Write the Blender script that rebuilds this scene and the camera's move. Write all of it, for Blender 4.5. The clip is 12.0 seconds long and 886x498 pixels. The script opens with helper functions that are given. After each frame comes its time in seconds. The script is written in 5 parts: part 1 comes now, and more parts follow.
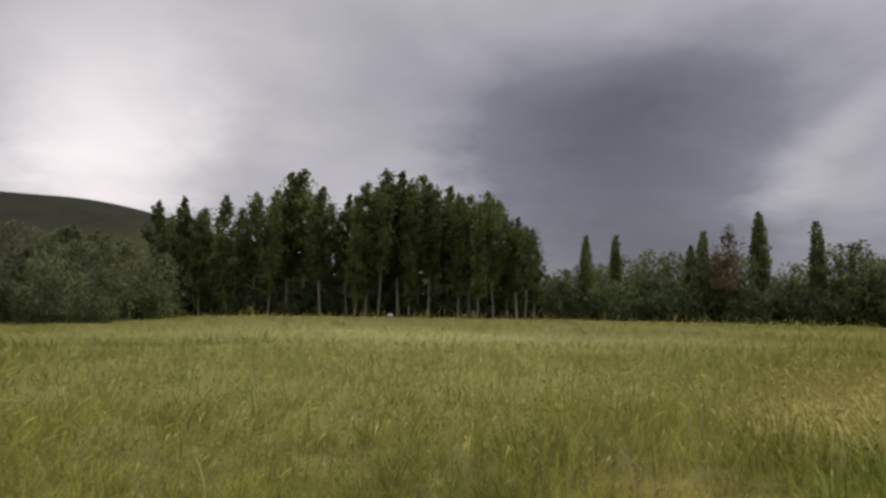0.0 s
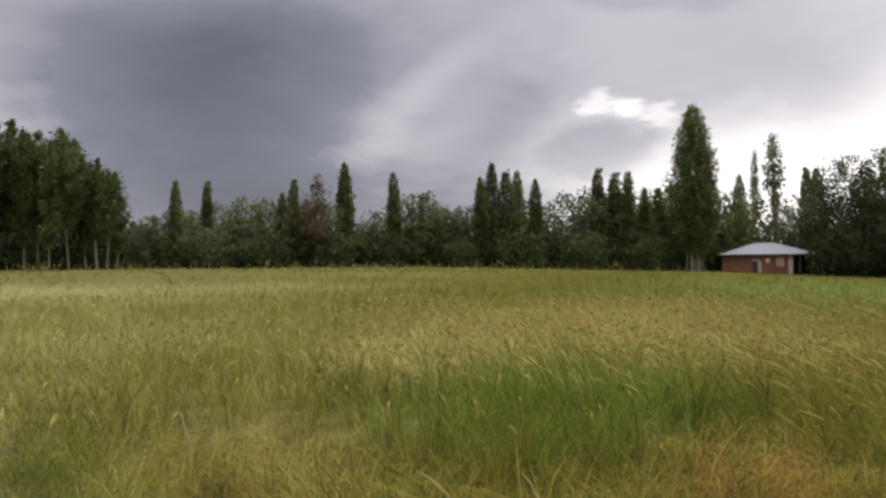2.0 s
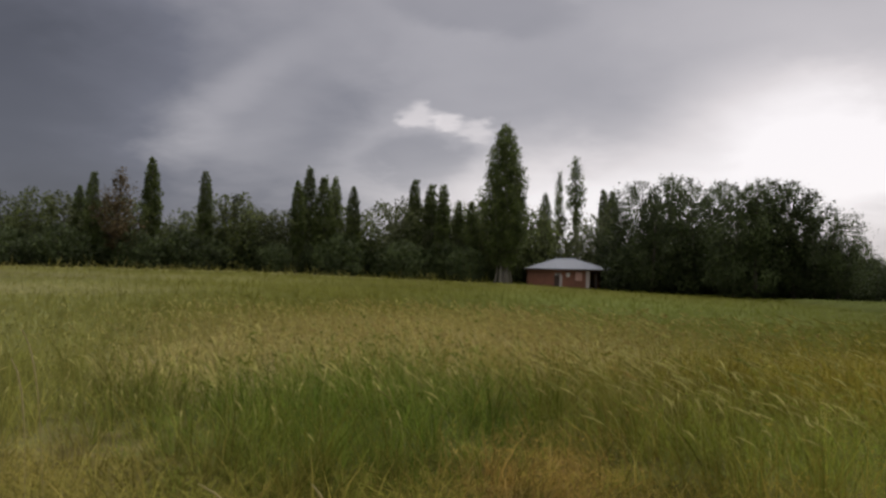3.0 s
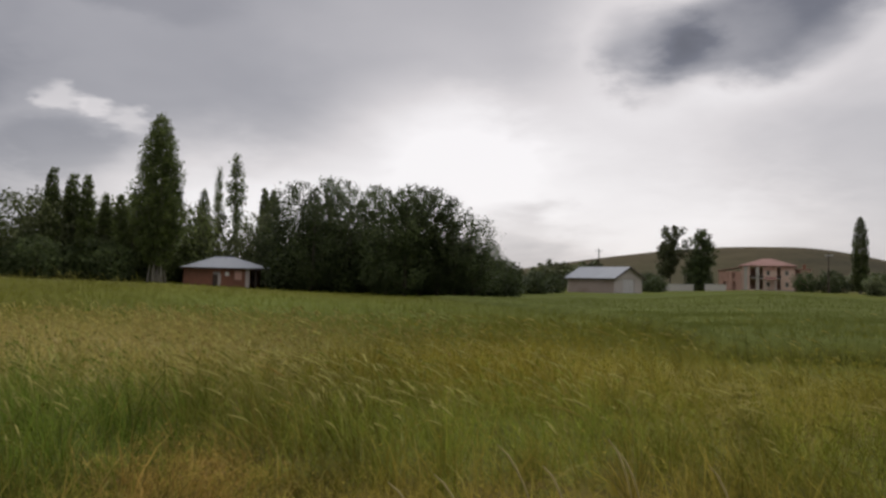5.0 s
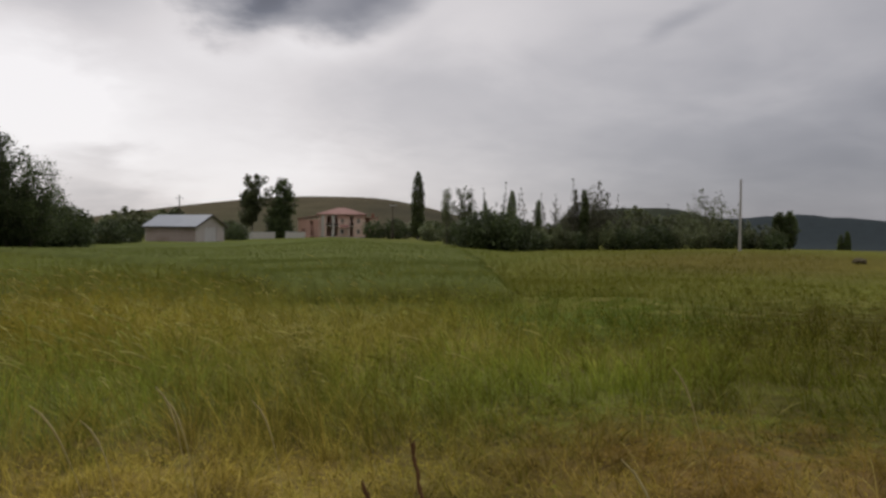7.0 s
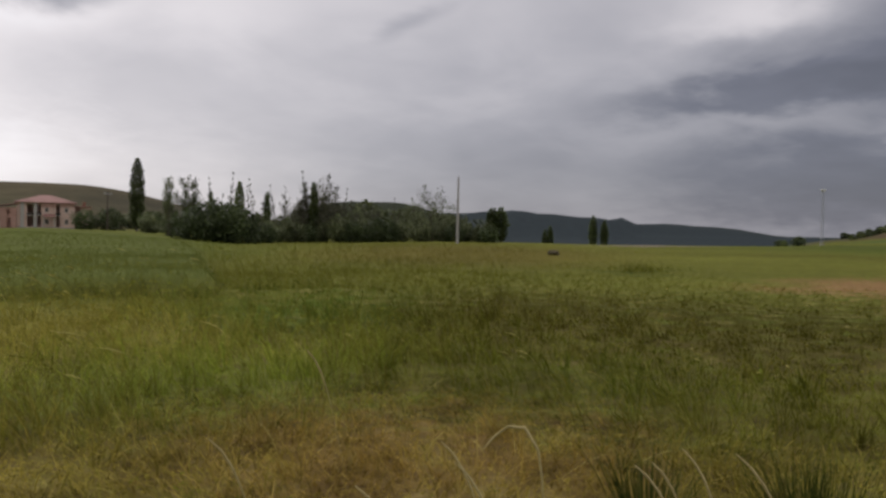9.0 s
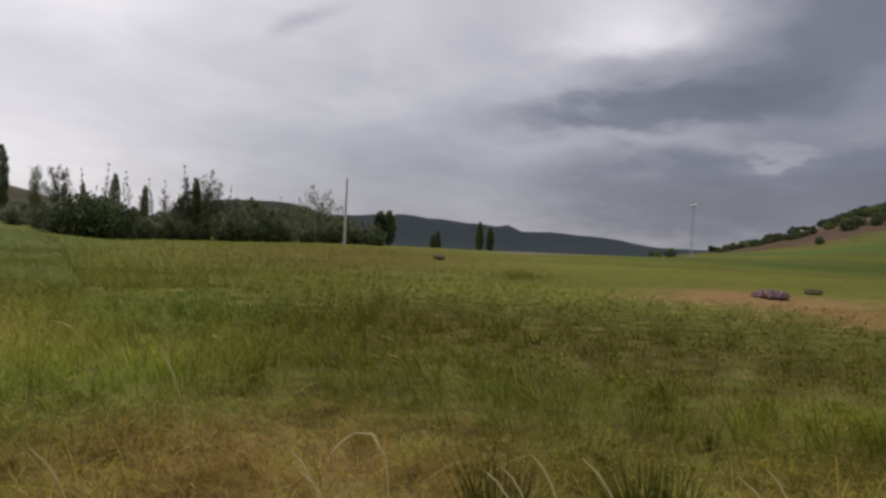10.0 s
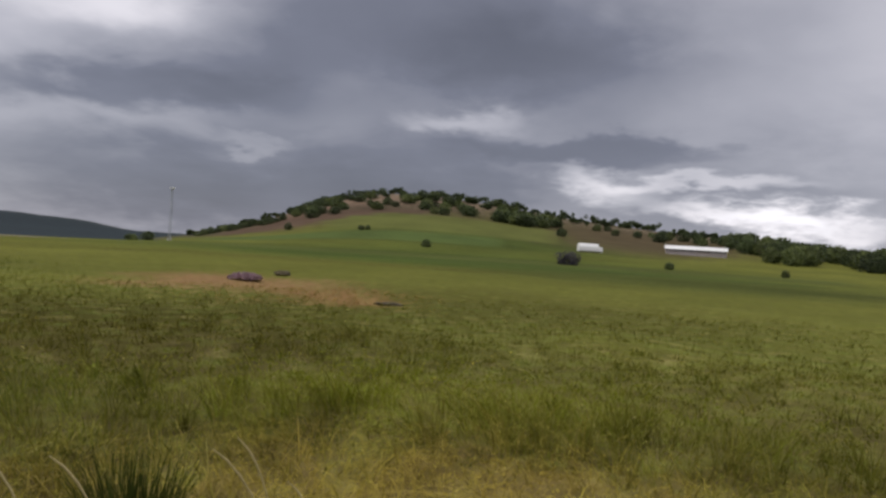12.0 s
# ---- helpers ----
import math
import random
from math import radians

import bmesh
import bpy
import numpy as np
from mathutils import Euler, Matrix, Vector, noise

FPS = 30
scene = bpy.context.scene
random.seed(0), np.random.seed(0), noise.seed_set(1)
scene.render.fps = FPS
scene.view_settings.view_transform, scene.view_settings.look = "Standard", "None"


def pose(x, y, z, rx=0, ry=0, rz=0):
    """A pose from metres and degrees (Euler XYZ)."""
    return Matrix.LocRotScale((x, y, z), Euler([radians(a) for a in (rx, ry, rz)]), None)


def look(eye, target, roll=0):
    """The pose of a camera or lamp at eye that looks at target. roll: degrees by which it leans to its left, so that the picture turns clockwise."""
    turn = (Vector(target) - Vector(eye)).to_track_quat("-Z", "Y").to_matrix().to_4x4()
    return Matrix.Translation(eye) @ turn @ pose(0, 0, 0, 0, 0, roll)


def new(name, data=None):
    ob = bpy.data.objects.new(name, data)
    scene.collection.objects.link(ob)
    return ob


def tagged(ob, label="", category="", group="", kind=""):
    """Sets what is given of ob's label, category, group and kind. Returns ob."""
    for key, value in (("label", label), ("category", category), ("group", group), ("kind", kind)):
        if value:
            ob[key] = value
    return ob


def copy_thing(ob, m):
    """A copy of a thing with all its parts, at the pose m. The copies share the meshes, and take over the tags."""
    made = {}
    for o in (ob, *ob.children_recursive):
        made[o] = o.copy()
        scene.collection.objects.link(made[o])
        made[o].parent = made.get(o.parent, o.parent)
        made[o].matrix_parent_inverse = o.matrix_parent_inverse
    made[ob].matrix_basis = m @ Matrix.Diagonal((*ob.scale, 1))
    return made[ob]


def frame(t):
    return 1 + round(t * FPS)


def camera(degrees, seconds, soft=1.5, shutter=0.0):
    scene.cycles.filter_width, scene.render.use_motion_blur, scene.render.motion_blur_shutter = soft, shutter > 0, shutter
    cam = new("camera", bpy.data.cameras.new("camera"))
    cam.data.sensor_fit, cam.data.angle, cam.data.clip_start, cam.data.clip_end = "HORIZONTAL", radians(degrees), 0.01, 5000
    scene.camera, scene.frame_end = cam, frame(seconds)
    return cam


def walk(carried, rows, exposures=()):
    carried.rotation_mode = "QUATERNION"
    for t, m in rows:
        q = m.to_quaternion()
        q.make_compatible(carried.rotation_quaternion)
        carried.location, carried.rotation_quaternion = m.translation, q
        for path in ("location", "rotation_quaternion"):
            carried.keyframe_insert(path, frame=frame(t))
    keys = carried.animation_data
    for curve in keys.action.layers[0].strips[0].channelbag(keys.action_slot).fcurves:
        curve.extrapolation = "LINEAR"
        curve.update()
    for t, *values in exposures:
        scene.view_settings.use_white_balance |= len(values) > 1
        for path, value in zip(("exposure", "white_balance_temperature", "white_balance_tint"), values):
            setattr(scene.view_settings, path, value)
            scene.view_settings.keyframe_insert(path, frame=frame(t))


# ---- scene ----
# One slow turn to the right, held in the hand, with a short step back on the way.
cam = camera(59.85, 12.0, soft=2.8)
EYE = 1.6
# seconds, eye x and y, bearing to the right of the first view, tilt up, roll
PATH = [
    (0, 0, 0.55, 0, 5.05, -1.07), (0.5, 0.065, 0.625, 5.3, 4.48, -1.2), (1, 0.13, 0.7, 9.68, 3.65, -0.98), (1.5, 0.205, 0.75, 19.54, 2.36, -0.02),
    (2, 0.28, 0.8, 29.58, 1.24, 0.59), (2.5, 0.33, 0.786, 36.47, 1.42, -0.33), (2.7, 0.35, 0.78, 39.3, 1.62, -0.79), (4.3, 0.38, 0.68, 59.63, 2.37, -1.37),
    (4.5, 0.367, 0.662, 63.03, 2.5, -1.33), (5, 0.333, 0.616, 67.97, 2.29, -1.11), (5.5, 0.3, 0.57, 73.62, 0.94, -0.44), (6, 0.28, 0.515, 80.73, -0.04, -0.21),
    (6.5, 0.26, 0.46, 90.63, -0.7, -0.12), (7, 0.23, 0.405, 98.3, -1.09, -0.69), (7.5, 0.2, 0.35, 105.26, -1.17, -0.94), (7.7, 0.17, 0.31, 108.16, -1.24, -0.88),
    (9.3, -0.17, -0.18, 119.57, -1.19, -1.62), (9.5, -0.17, -0.212, 120.82, -1.06, -2.06), (10, -0.161, -0.266, 126.24, -0.8, -2.87), (10.5, -0.14, -0.28, 140.76, -0.54, -2.87),
    (11, -0.165, -0.261, 150.73, -0.02, -2.6), (11.3, -0.18, -0.25, 153.7, 0.1, -3), (11.5, -0.189, -0.236, 155.97, 0.29, -3.15), (12, -0.21, -0.2, 163.69, 0.17, -3.63),
]


def carried_pose(x, y, bearing, tilt, roll):
    a, p = radians(bearing), radians(tilt)
    eye = Vector((x, y, EYE))
    ahead = Vector((math.sin(a) * math.cos(p), math.cos(a) * math.cos(p), math.sin(p)))
    return look(eye, eye + 2 * ahead, -roll)


# seconds, stops, white balance
EXPOSURES = [(0.0, 0.12, 6650, 12), (0.5, 0.22, 6650, 12), (1.0, 0.48, 6650, 12), (1.5, 0.6, 6650, 12), (2.0, 0.4, 6650, 12), (2.5, -0.12, 6600, 12), (4.5, -0.28, 6500, 10),
             (5.5, -0.2, 6500, 10), (7.0, -0.28, 6500, 10), (7.7, -0.28, 6500, 10), (9.5, -0.07, 6400, 12), (10.0, 0.07, 6350, 12), (10.5, 0.38, 6300, 12), (11.0, 0.38, 6250, 12), (11.5, 0.25, 6250, 12), (12.0, 0.08, 6250, 12)]
walk(cam, [(t, carried_pose(*row)) for t, *row in PATH], EXPOSURES)


# ---- nodes ----
def put(nt, kind, *values, operation="", use_clamp=False, gradient_type="", rotation_type="", interpolation_type=""):
    """A node of that kind, with its inputs by order: numbers, colours or sockets."""
    n = nt.nodes.new("ShaderNode" + kind)
    if operation:
        n.operation = operation
    if use_clamp:
        n.use_clamp = True
    if gradient_type:
        n.gradient_type = gradient_type
    if rotation_type:
        n.rotation_type = rotation_type
    if interpolation_type:
        n.interpolation_type = interpolation_type
    for i, v in enumerate(values):
        if v is None:
            continue
        if isinstance(v, bpy.types.NodeSocket):
            nt.links.new(v, n.inputs[i])
        else:
            n.inputs[i].default_value = v
    return n


def calc(nt, op, a, b=0.0, c=0.0, clamp=False):
    return put(nt, "Math", a, b, c, operation=op, use_clamp=clamp).outputs[0]


def blend(nt, factor, a, b, how="MIX"):
    n = nt.nodes.new("ShaderNodeMix")
    n.data_type, n.blend_type = "RGBA", how
    for i, v in ((0, factor), (6, a), (7, b)):
        if isinstance(v, bpy.types.NodeSocket):
            nt.links.new(v, n.inputs[i])
        else:
            n.inputs[i].default_value = v if i == 0 or len(v) == 4 else (*v, 1)
    return n.outputs[2]


def grain(nt, where, scale, detail=4.0, rough=0.55, warp=0.0):
    n = put(nt, "TexNoise")
    if where is not None:
        nt.links.new(where, n.inputs["Vector"])
    n.inputs["Scale"].default_value, n.inputs["Detail"].default_value = scale, detail
    n.inputs["Roughness"].default_value, n.inputs["Distortion"].default_value = rough, warp
    return n.outputs[0]


def spot(nt, where, mid, half, edge=0.8):
    """A soft round patch, 1 in the middle and 0 at its rim; edge: how much of it the rim takes up."""
    m = put(nt, "Mapping", where)
    m.inputs["Location"].default_value = tuple(-c / h for c, h in zip(mid, half))
    m.inputs["Scale"].default_value = tuple(1 / h for h in half)
    near = put(nt, "TexGradient", m.outputs[0], gradient_type="SPHERICAL").outputs[0]
    return put(nt, "MapRange", near, 0.0, edge, 0.0, 1.0, interpolation_type="SMOOTHSTEP").outputs[0]


MIDDLE = 80  # the bearing from which the sky's and the field's patches are counted


def bearing_of(nt, vector):
    """The bearing of a direction in degrees from MIDDLE, and its x, y, z."""
    turned = put(nt, "VectorRotate", vector, (0, 0, 0), (0, 0, 1), radians(MIDDLE), rotation_type="AXIS_ANGLE").outputs[0]
    xyz = put(nt, "SeparateXYZ", turned).outputs
    return calc(nt, "MULTIPLY", calc(nt, "ARCTAN2", xyz[0], xyz[1]), 57.2958), xyz


# ---- sky and sun ----
SUN_BEARING, SUN_HEIGHT = 80, 42
# the broad light of the cloud deck: bearing, lighter or darker near the horizon and higher up
DECK = [(-36, 0, 0), (-25, 0.01, 0.19), (-14, -0.05, 0.05), (-3, 0.01, -0.11), (8, -0.2, -0.2), (19, -0.27, -0.29), (30, -0.21, -0.14), (41, 0.17, 0.03), (52, 0.5, 0), (63, 0.27, 0.09), (74, 0.18, 0.08), (85, 0.4, 0.47), (96, 0.22, 0.24), (107, 0.07, 0.2), (118, -0.06, 0.14), (129, -0.11, 0.04), (140, -0.09, 0.17), (151, -0.26, -0.21), (162, -0.29, -0.29), (173, -0.16, -0.31), (184, -0.2, -0.08), (195, -0.06, 0.03)]
# single clouds and gaps: bearing, height, half width, half height, tilt (degrees), softness of the rim, lighter or darker
CLOUDS = [
    (-24, 9, 11, 9, 0, 1, 0.22), (12, 11, 16, 11, 0, 1, -0.31), (28, 12.6, 12, 2.2, 38, 1, 0.1), (34.5, 11, 6, 3.4, 36, 1, -0.08), (40.3, 11.5, 1.9, 1, 0, 0.7, 0.22),
    (42.3, 11.2, 1.5, 1, 0, 0.7, 0.25), (44.6, 10.4, 2.2, 1.1, -15, 0.7, 0.19), (40.7, 8.1, 5, 2.6, 0, 0.6, -0.13), (45.4, 19.6, 9, 3, 0, 0.5, -0.09), (70, 9, 17, 8, 0, 1, 0.5),
    (83.4, 16.4, 5.5, 4.4, 0, 0.7, -0.4), (90.1, 17.3, 9, 4.1, 10, 0.6, -0.54), (79.9, 15.4, 2.2, 1.7, 30, 0.8, -0.06), (73.7, 5.2, 4.5, 1.6, 0, 1, -0.13),
]
STORM = [
    (114.3, 14.3, 5, 1, 25, 1, -0.1), (143.2, 11.3, 14, 4, 6, 0.9, -0.22), (133.8, 9.1, 7.5, 1.8, 6, 0.9, -0.1), (139.3, 16.1, 7, 3.2, 10, 0.8, 0.02), (142, 9.9, 15, 2, 2, 0.9, -0.13),
    (138.6, 14.6, 8, 3, 0, 1, 0.07), (149.3, 7.1, 4, 0.7, 2, 0.8, 0.08), (164.2, 10, 6.5, 1.2, 1, 0.9, 0.2), (173.7, 8.1, 14, 1.4, 2, 0.6, -0.13), (168.1, 14.4, 13, 3.8, 0, 0.7, -0.08),
    (175.8, 5.7, 6, 1.8, -6, 0.9, 0.3), (187, 3.6, 11, 1.7, -3, 0.9, 0.56), (183.1, 6.2, 9, 0.9, 2, 0.7, 0.23), (141, 3.5, 13, 6, 0, 1, -0.17),
]


def make_sky():
    world = bpy.data.worlds.new("overcast_sky")
    scene.world = world
    world.use_nodes = True
    nt = world.node_tree
    nt.nodes.clear()
    way = put(nt, "TexCoord").outputs["Generated"]
    bearing, xyz = bearing_of(nt, way)
    height = calc(nt, "MULTIPLY", calc(nt, "ARCSINE", xyz[2]), 57.2958)
    # the cloud base seen in perspective: its swirls shrink towards the horizon
    lift = calc(nt, "ADD", calc(nt, "MAXIMUM", xyz[2], 0.0), 0.24)
    flat = put(nt, "CombineXYZ", calc(nt, "DIVIDE", xyz[0], lift), calc(nt, "DIVIDE", xyz[1], lift), 0.0).outputs[0]
    swirl = grain(nt, flat, 0.9, 4.0, 0.5, 0.4)
    broad = grain(nt, flat, 0.42, 2.0, 0.5, 0.3)
    wisp = grain(nt, flat, 2.2, 4.0, 0.5, 0.3)
    fleck = grain(nt, flat, 6.0, 5.0, 0.6, 0.2)
    tear = calc(nt, "SUBTRACT", fleck, 0.5)
    bent = put(nt, "CombineXYZ", calc(nt, "MULTIPLY_ADD", tear, 5.0, calc(nt, "MULTIPLY_ADD", calc(nt, "SUBTRACT", swirl, 0.5), 8.0, bearing)),
               calc(nt, "MULTIPLY_ADD", tear, 2.6, calc(nt, "MULTIPLY_ADD", calc(nt, "SUBTRACT", wisp, 0.5), 5.0, height)), 0.0).outputs[0]
    light = calc(nt, "MULTIPLY_ADD", calc(nt, "SUBTRACT", broad, 0.5), 0.1, 0.5)
    light = calc(nt, "MULTIPLY_ADD", calc(nt, "SUBTRACT", swirl, 0.5), 0.17, light)
    light = calc(nt, "MULTIPLY_ADD", calc(nt, "SUBTRACT", wisp, 0.5), 0.14, light)
    for b, low, up in DECK:
        for h, tall, amount in ((4, 9, low), (16, 11, up)):
            if amount:
                light = calc(nt, "MULTIPLY_ADD", spot(nt, bent, (b - MIDDLE, h, 0), (12.5, tall, 1), 1.0), amount, light)
    for b, h, wide, tall, tilt, edge, amount in CLOUDS + STORM:
        where = bent
        if tilt:
            where = put(nt, "VectorRotate", bent, (b - MIDDLE, h, 0), (0, 0, 1), radians(-tilt), rotation_type="AXIS_ANGLE").outputs[0]
        light = calc(nt, "MULTIPLY_ADD", spot(nt, where, (b - MIDDLE, h, 0), (wide, tall, 1), edge), amount, light)
    high = put(nt, "MapRange", height, 24.0, 50.0, 0.0, 0.45, interpolation_type="SMOOTHSTEP").outputs[0]
    light = calc(nt, "ADD", light, high)
    ramp_node = put(nt, "ValToRGB", light)
    stops = ramp_node.color_ramp.elements
    stops[0].position, stops[0].color = 0.0, (0.085, 0.087, 0.105, 1)
    stops[1].position, stops[1].color = 1.0, (1.0, 0.97, 0.98, 1)
    for at, col in ((0.25, (0.162, 0.166, 0.2, 1)), (0.5, (0.39, 0.383, 0.412, 1)), (0.78, (0.75, 0.715, 0.725, 1))):
        stops.new(at).color = col
    cloud = put(nt, "Background", ramp_node.outputs[0], 1.15).outputs[0]
    air = put(nt, "TexSky")
    air.sky_type, air.sun_disc = "NISHITA", False
    air.sun_elevation, air.sun_rotation = radians(SUN_HEIGHT), radians(SUN_BEARING)
    clear = put(nt, "Background", air.outputs[0], 0.08).outputs[0]
    both = put(nt, "MixShader", 0.08, cloud, clear).outputs[0]
    put(nt, "OutputWorld", both)


make_sky()
sun = new("sun", bpy.data.lights.new("sun", "SUN"))
sun.data.energy, sun.data.angle, sun.data.color = 1.0, radians(20), (1.0, 0.96, 0.9)
sun.matrix_world = look((0, 0, 50), (-50 * math.sin(radians(SUN_BEARING)), -50 * math.cos(radians(SUN_BEARING)), 50 - 50 * math.tan(radians(SUN_HEIGHT))))


# ---- materials ----
def material(name):
    m = bpy.data.materials.new(name)
    m.use_nodes = True
    m.node_tree.nodes.clear()
    return m, m.node_tree


def finish(nt, shader):
    put(nt, "OutputMaterial", shader)


def surface(name, base, rough=0.8, metal=0.0, scale=2.0, vary=0.25, stain=(0.5, 0.45, 0.4), stains=0.2, bump=0.2):
    """A plain worn surface: grain, larger stains and fine relief."""
    m, nt = material(name)
    where = put(nt, "TexCoord").outputs["Object"]
    fine, wide = grain(nt, where, scale * 6, 6.0), grain(nt, where, scale * 0.45, 3.0, 0.6)
    dark, pale = tuple(c * (1 - vary) for c in base), tuple(min(1, c * (1 + vary)) for c in base)
    col = blend(nt, fine, dark, pale)
    mask = put(nt, "MapRange", wide, 0.45, 0.7, 0.0, stains).outputs[0]
    col = blend(nt, mask, col, tuple(b * s for b, s in zip(base, stain)))
    relief = put(nt, "Bump", bump, 0.02, None).outputs[0]
    nt.links.new(fine, relief.node.inputs["Height"])
    p = put(nt, "BsdfPrincipled", col)
    p.inputs["Roughness"].default_value, p.inputs["Metallic"].default_value = rough, metal
    nt.links.new(relief, p.inputs["Normal"])
    finish(nt, p.outputs[0])
    return m


# Plant cover by stretches: bearing, distance (m), half width (degrees), half depth (as a log of distance), colour
COVER = [
    (132, 1500, 48, 2.3, (0.026, 0.036, 0.046)),  # dark wooded ridges, the blue of distance haze mixed into their colour
    (-8, 12, 50, 2.6, (0.265, 0.265, 0.102)),      # pale ripe grass before the poplars
    (-21, 38, 16, 0.14, (0.085, 0.125, 0.035)),     # green hollow
    (2, 58, 44, 0.2, (0.21, 0.2, 0.08)),
    (4, 43, 32, 0.1, (0.3, 0.28, 0.12)),
    (5, 84, 60, 0.14, (0.29, 0.265, 0.13)),
    (42, 16, 27, 0.7, (0.44, 0.355, 0.155)),      # tan seed heads
    (57, 36, 20, 0.9, (0.145, 0.17, 0.04)),
    (72, 13, 18, 0.6, (0.296, 0.241, 0.0491)),
    (85, 75, 27, 1.3, (0.102, 0.127, 0.03)),    # green crop
    (92, 11, 26, 0.5, (0.28, 0.245, 0.062)),
    (109, 14, 17, 0.3, (0.088, 0.132, 0.02)),
    (120, 55, 18, 0.7, (0.128, 0.108, 0.024)),
    (133, 34, 2.6, 0.13, (0.0595, 0.0765, 0.0102)),
    (126, 15, 20, 0.5, (0.076, 0.068, 0.013)),
    (146, 14, 24, 0.6, (0.08, 0.075, 0.014)),
    (170, 24, 30, 0.6, (0.098, 0.096, 0.019)),
    (35, 9.2, 20, 0.48, (0.14, 0.21, 0.042)),     # lush green clumps
    (27, 12.5, 9, 0.22, (0.54, 0.44, 0.26)),
    (68, 8.2, 22, 0.26, (0.25, 0.305, 0.066)),
    (100, 8.2, 20, 0.24, (0.225, 0.275, 0.05)),
    (130, 8.2, 18, 0.26, (0.098, 0.118, 0.018)),
    (165, 8.4, 28, 0.26, (0.165, 0.185, 0.0144)),
    (2, 7.2, 13, 0.34, (0.155, 0.18, 0.055)),
    (-14, 5.6, 12, 0.3, (0.2, 0.22, 0.055)),
    (33, 4.6, 20, 0.36, (0.33, 0.28, 0.09)),     # dry verge underfoot
    (72, 5.0, 34, 0.4, (0.47, 0.36, 0.11)),
    (118, 5.0, 30, 0.4, (0.31, 0.205, 0.07)),
    (170, 4.9, 40, 0.38, (0.39, 0.3, 0.085)),
    (47, 6.6, 7.5, 0.24, (0.46, 0.29, 0.12)),
    (17, 7.0, 10, 0.32, (0.37, 0.32, 0.12)),
    (149, 28, 12, 0.24, (0.26, 0.155, 0.07)),       # bare earth
    (157, 23, 8, 0.2, (0.26, 0.15, 0.06)),
    (133, 113, 4.5, 0.13, (0.24, 0.19, 0.185)),    # track in the distance
    (166, 110, 38, 0.85, (0.06, 0.084, 0.016)),    # green fields under the hill
    (167, 235, 18, 0.3, (0.06, 0.08, 0.016)),
    (160, 62, 34, 0.1, (0.105, 0.1, 0.02)),
    (168, 88, 34, 0.07, (0.08, 0.115, 0.02)),
    (160, 140, 24, 0.08, (0.075, 0.11, 0.02)),
    (183, 70, 24, 0.5, (0.066, 0.076, 0.017)),
    (157, 370, 20, 0.33, (0.085, 0.066, 0.042)),
    (152.5, 330, 5, 0.3, (0.12, 0.075, 0.05)),
    (160, 400, 14, 0.09, (0.25, 0.16, 0.11)),    # brown bank
    (178, 350, 16, 0.34, (0.085, 0.068, 0.034)),
    (178, 310, 11, 0.42, (0.09, 0.068, 0.036)),
    (172, 425, 40, 0.12, (0.19, 0.15, 0.1)),
    (90, 430, 42, 0.95, (0.088, 0.073, 0.045)),
    (84, 330, 9, 0.3, (0.082, 0.076, 0.042)),
    (97, 400, 8, 0.2, (0.06, 0.055, 0.035)),    # dry hill beyond the village
    (-45, 340, 66, 0.8, (0.027, 0.029, 0.025)),   # scrub hill
    (114, 400, 18, 0.6, (0.028, 0.035, 0.021)),
]


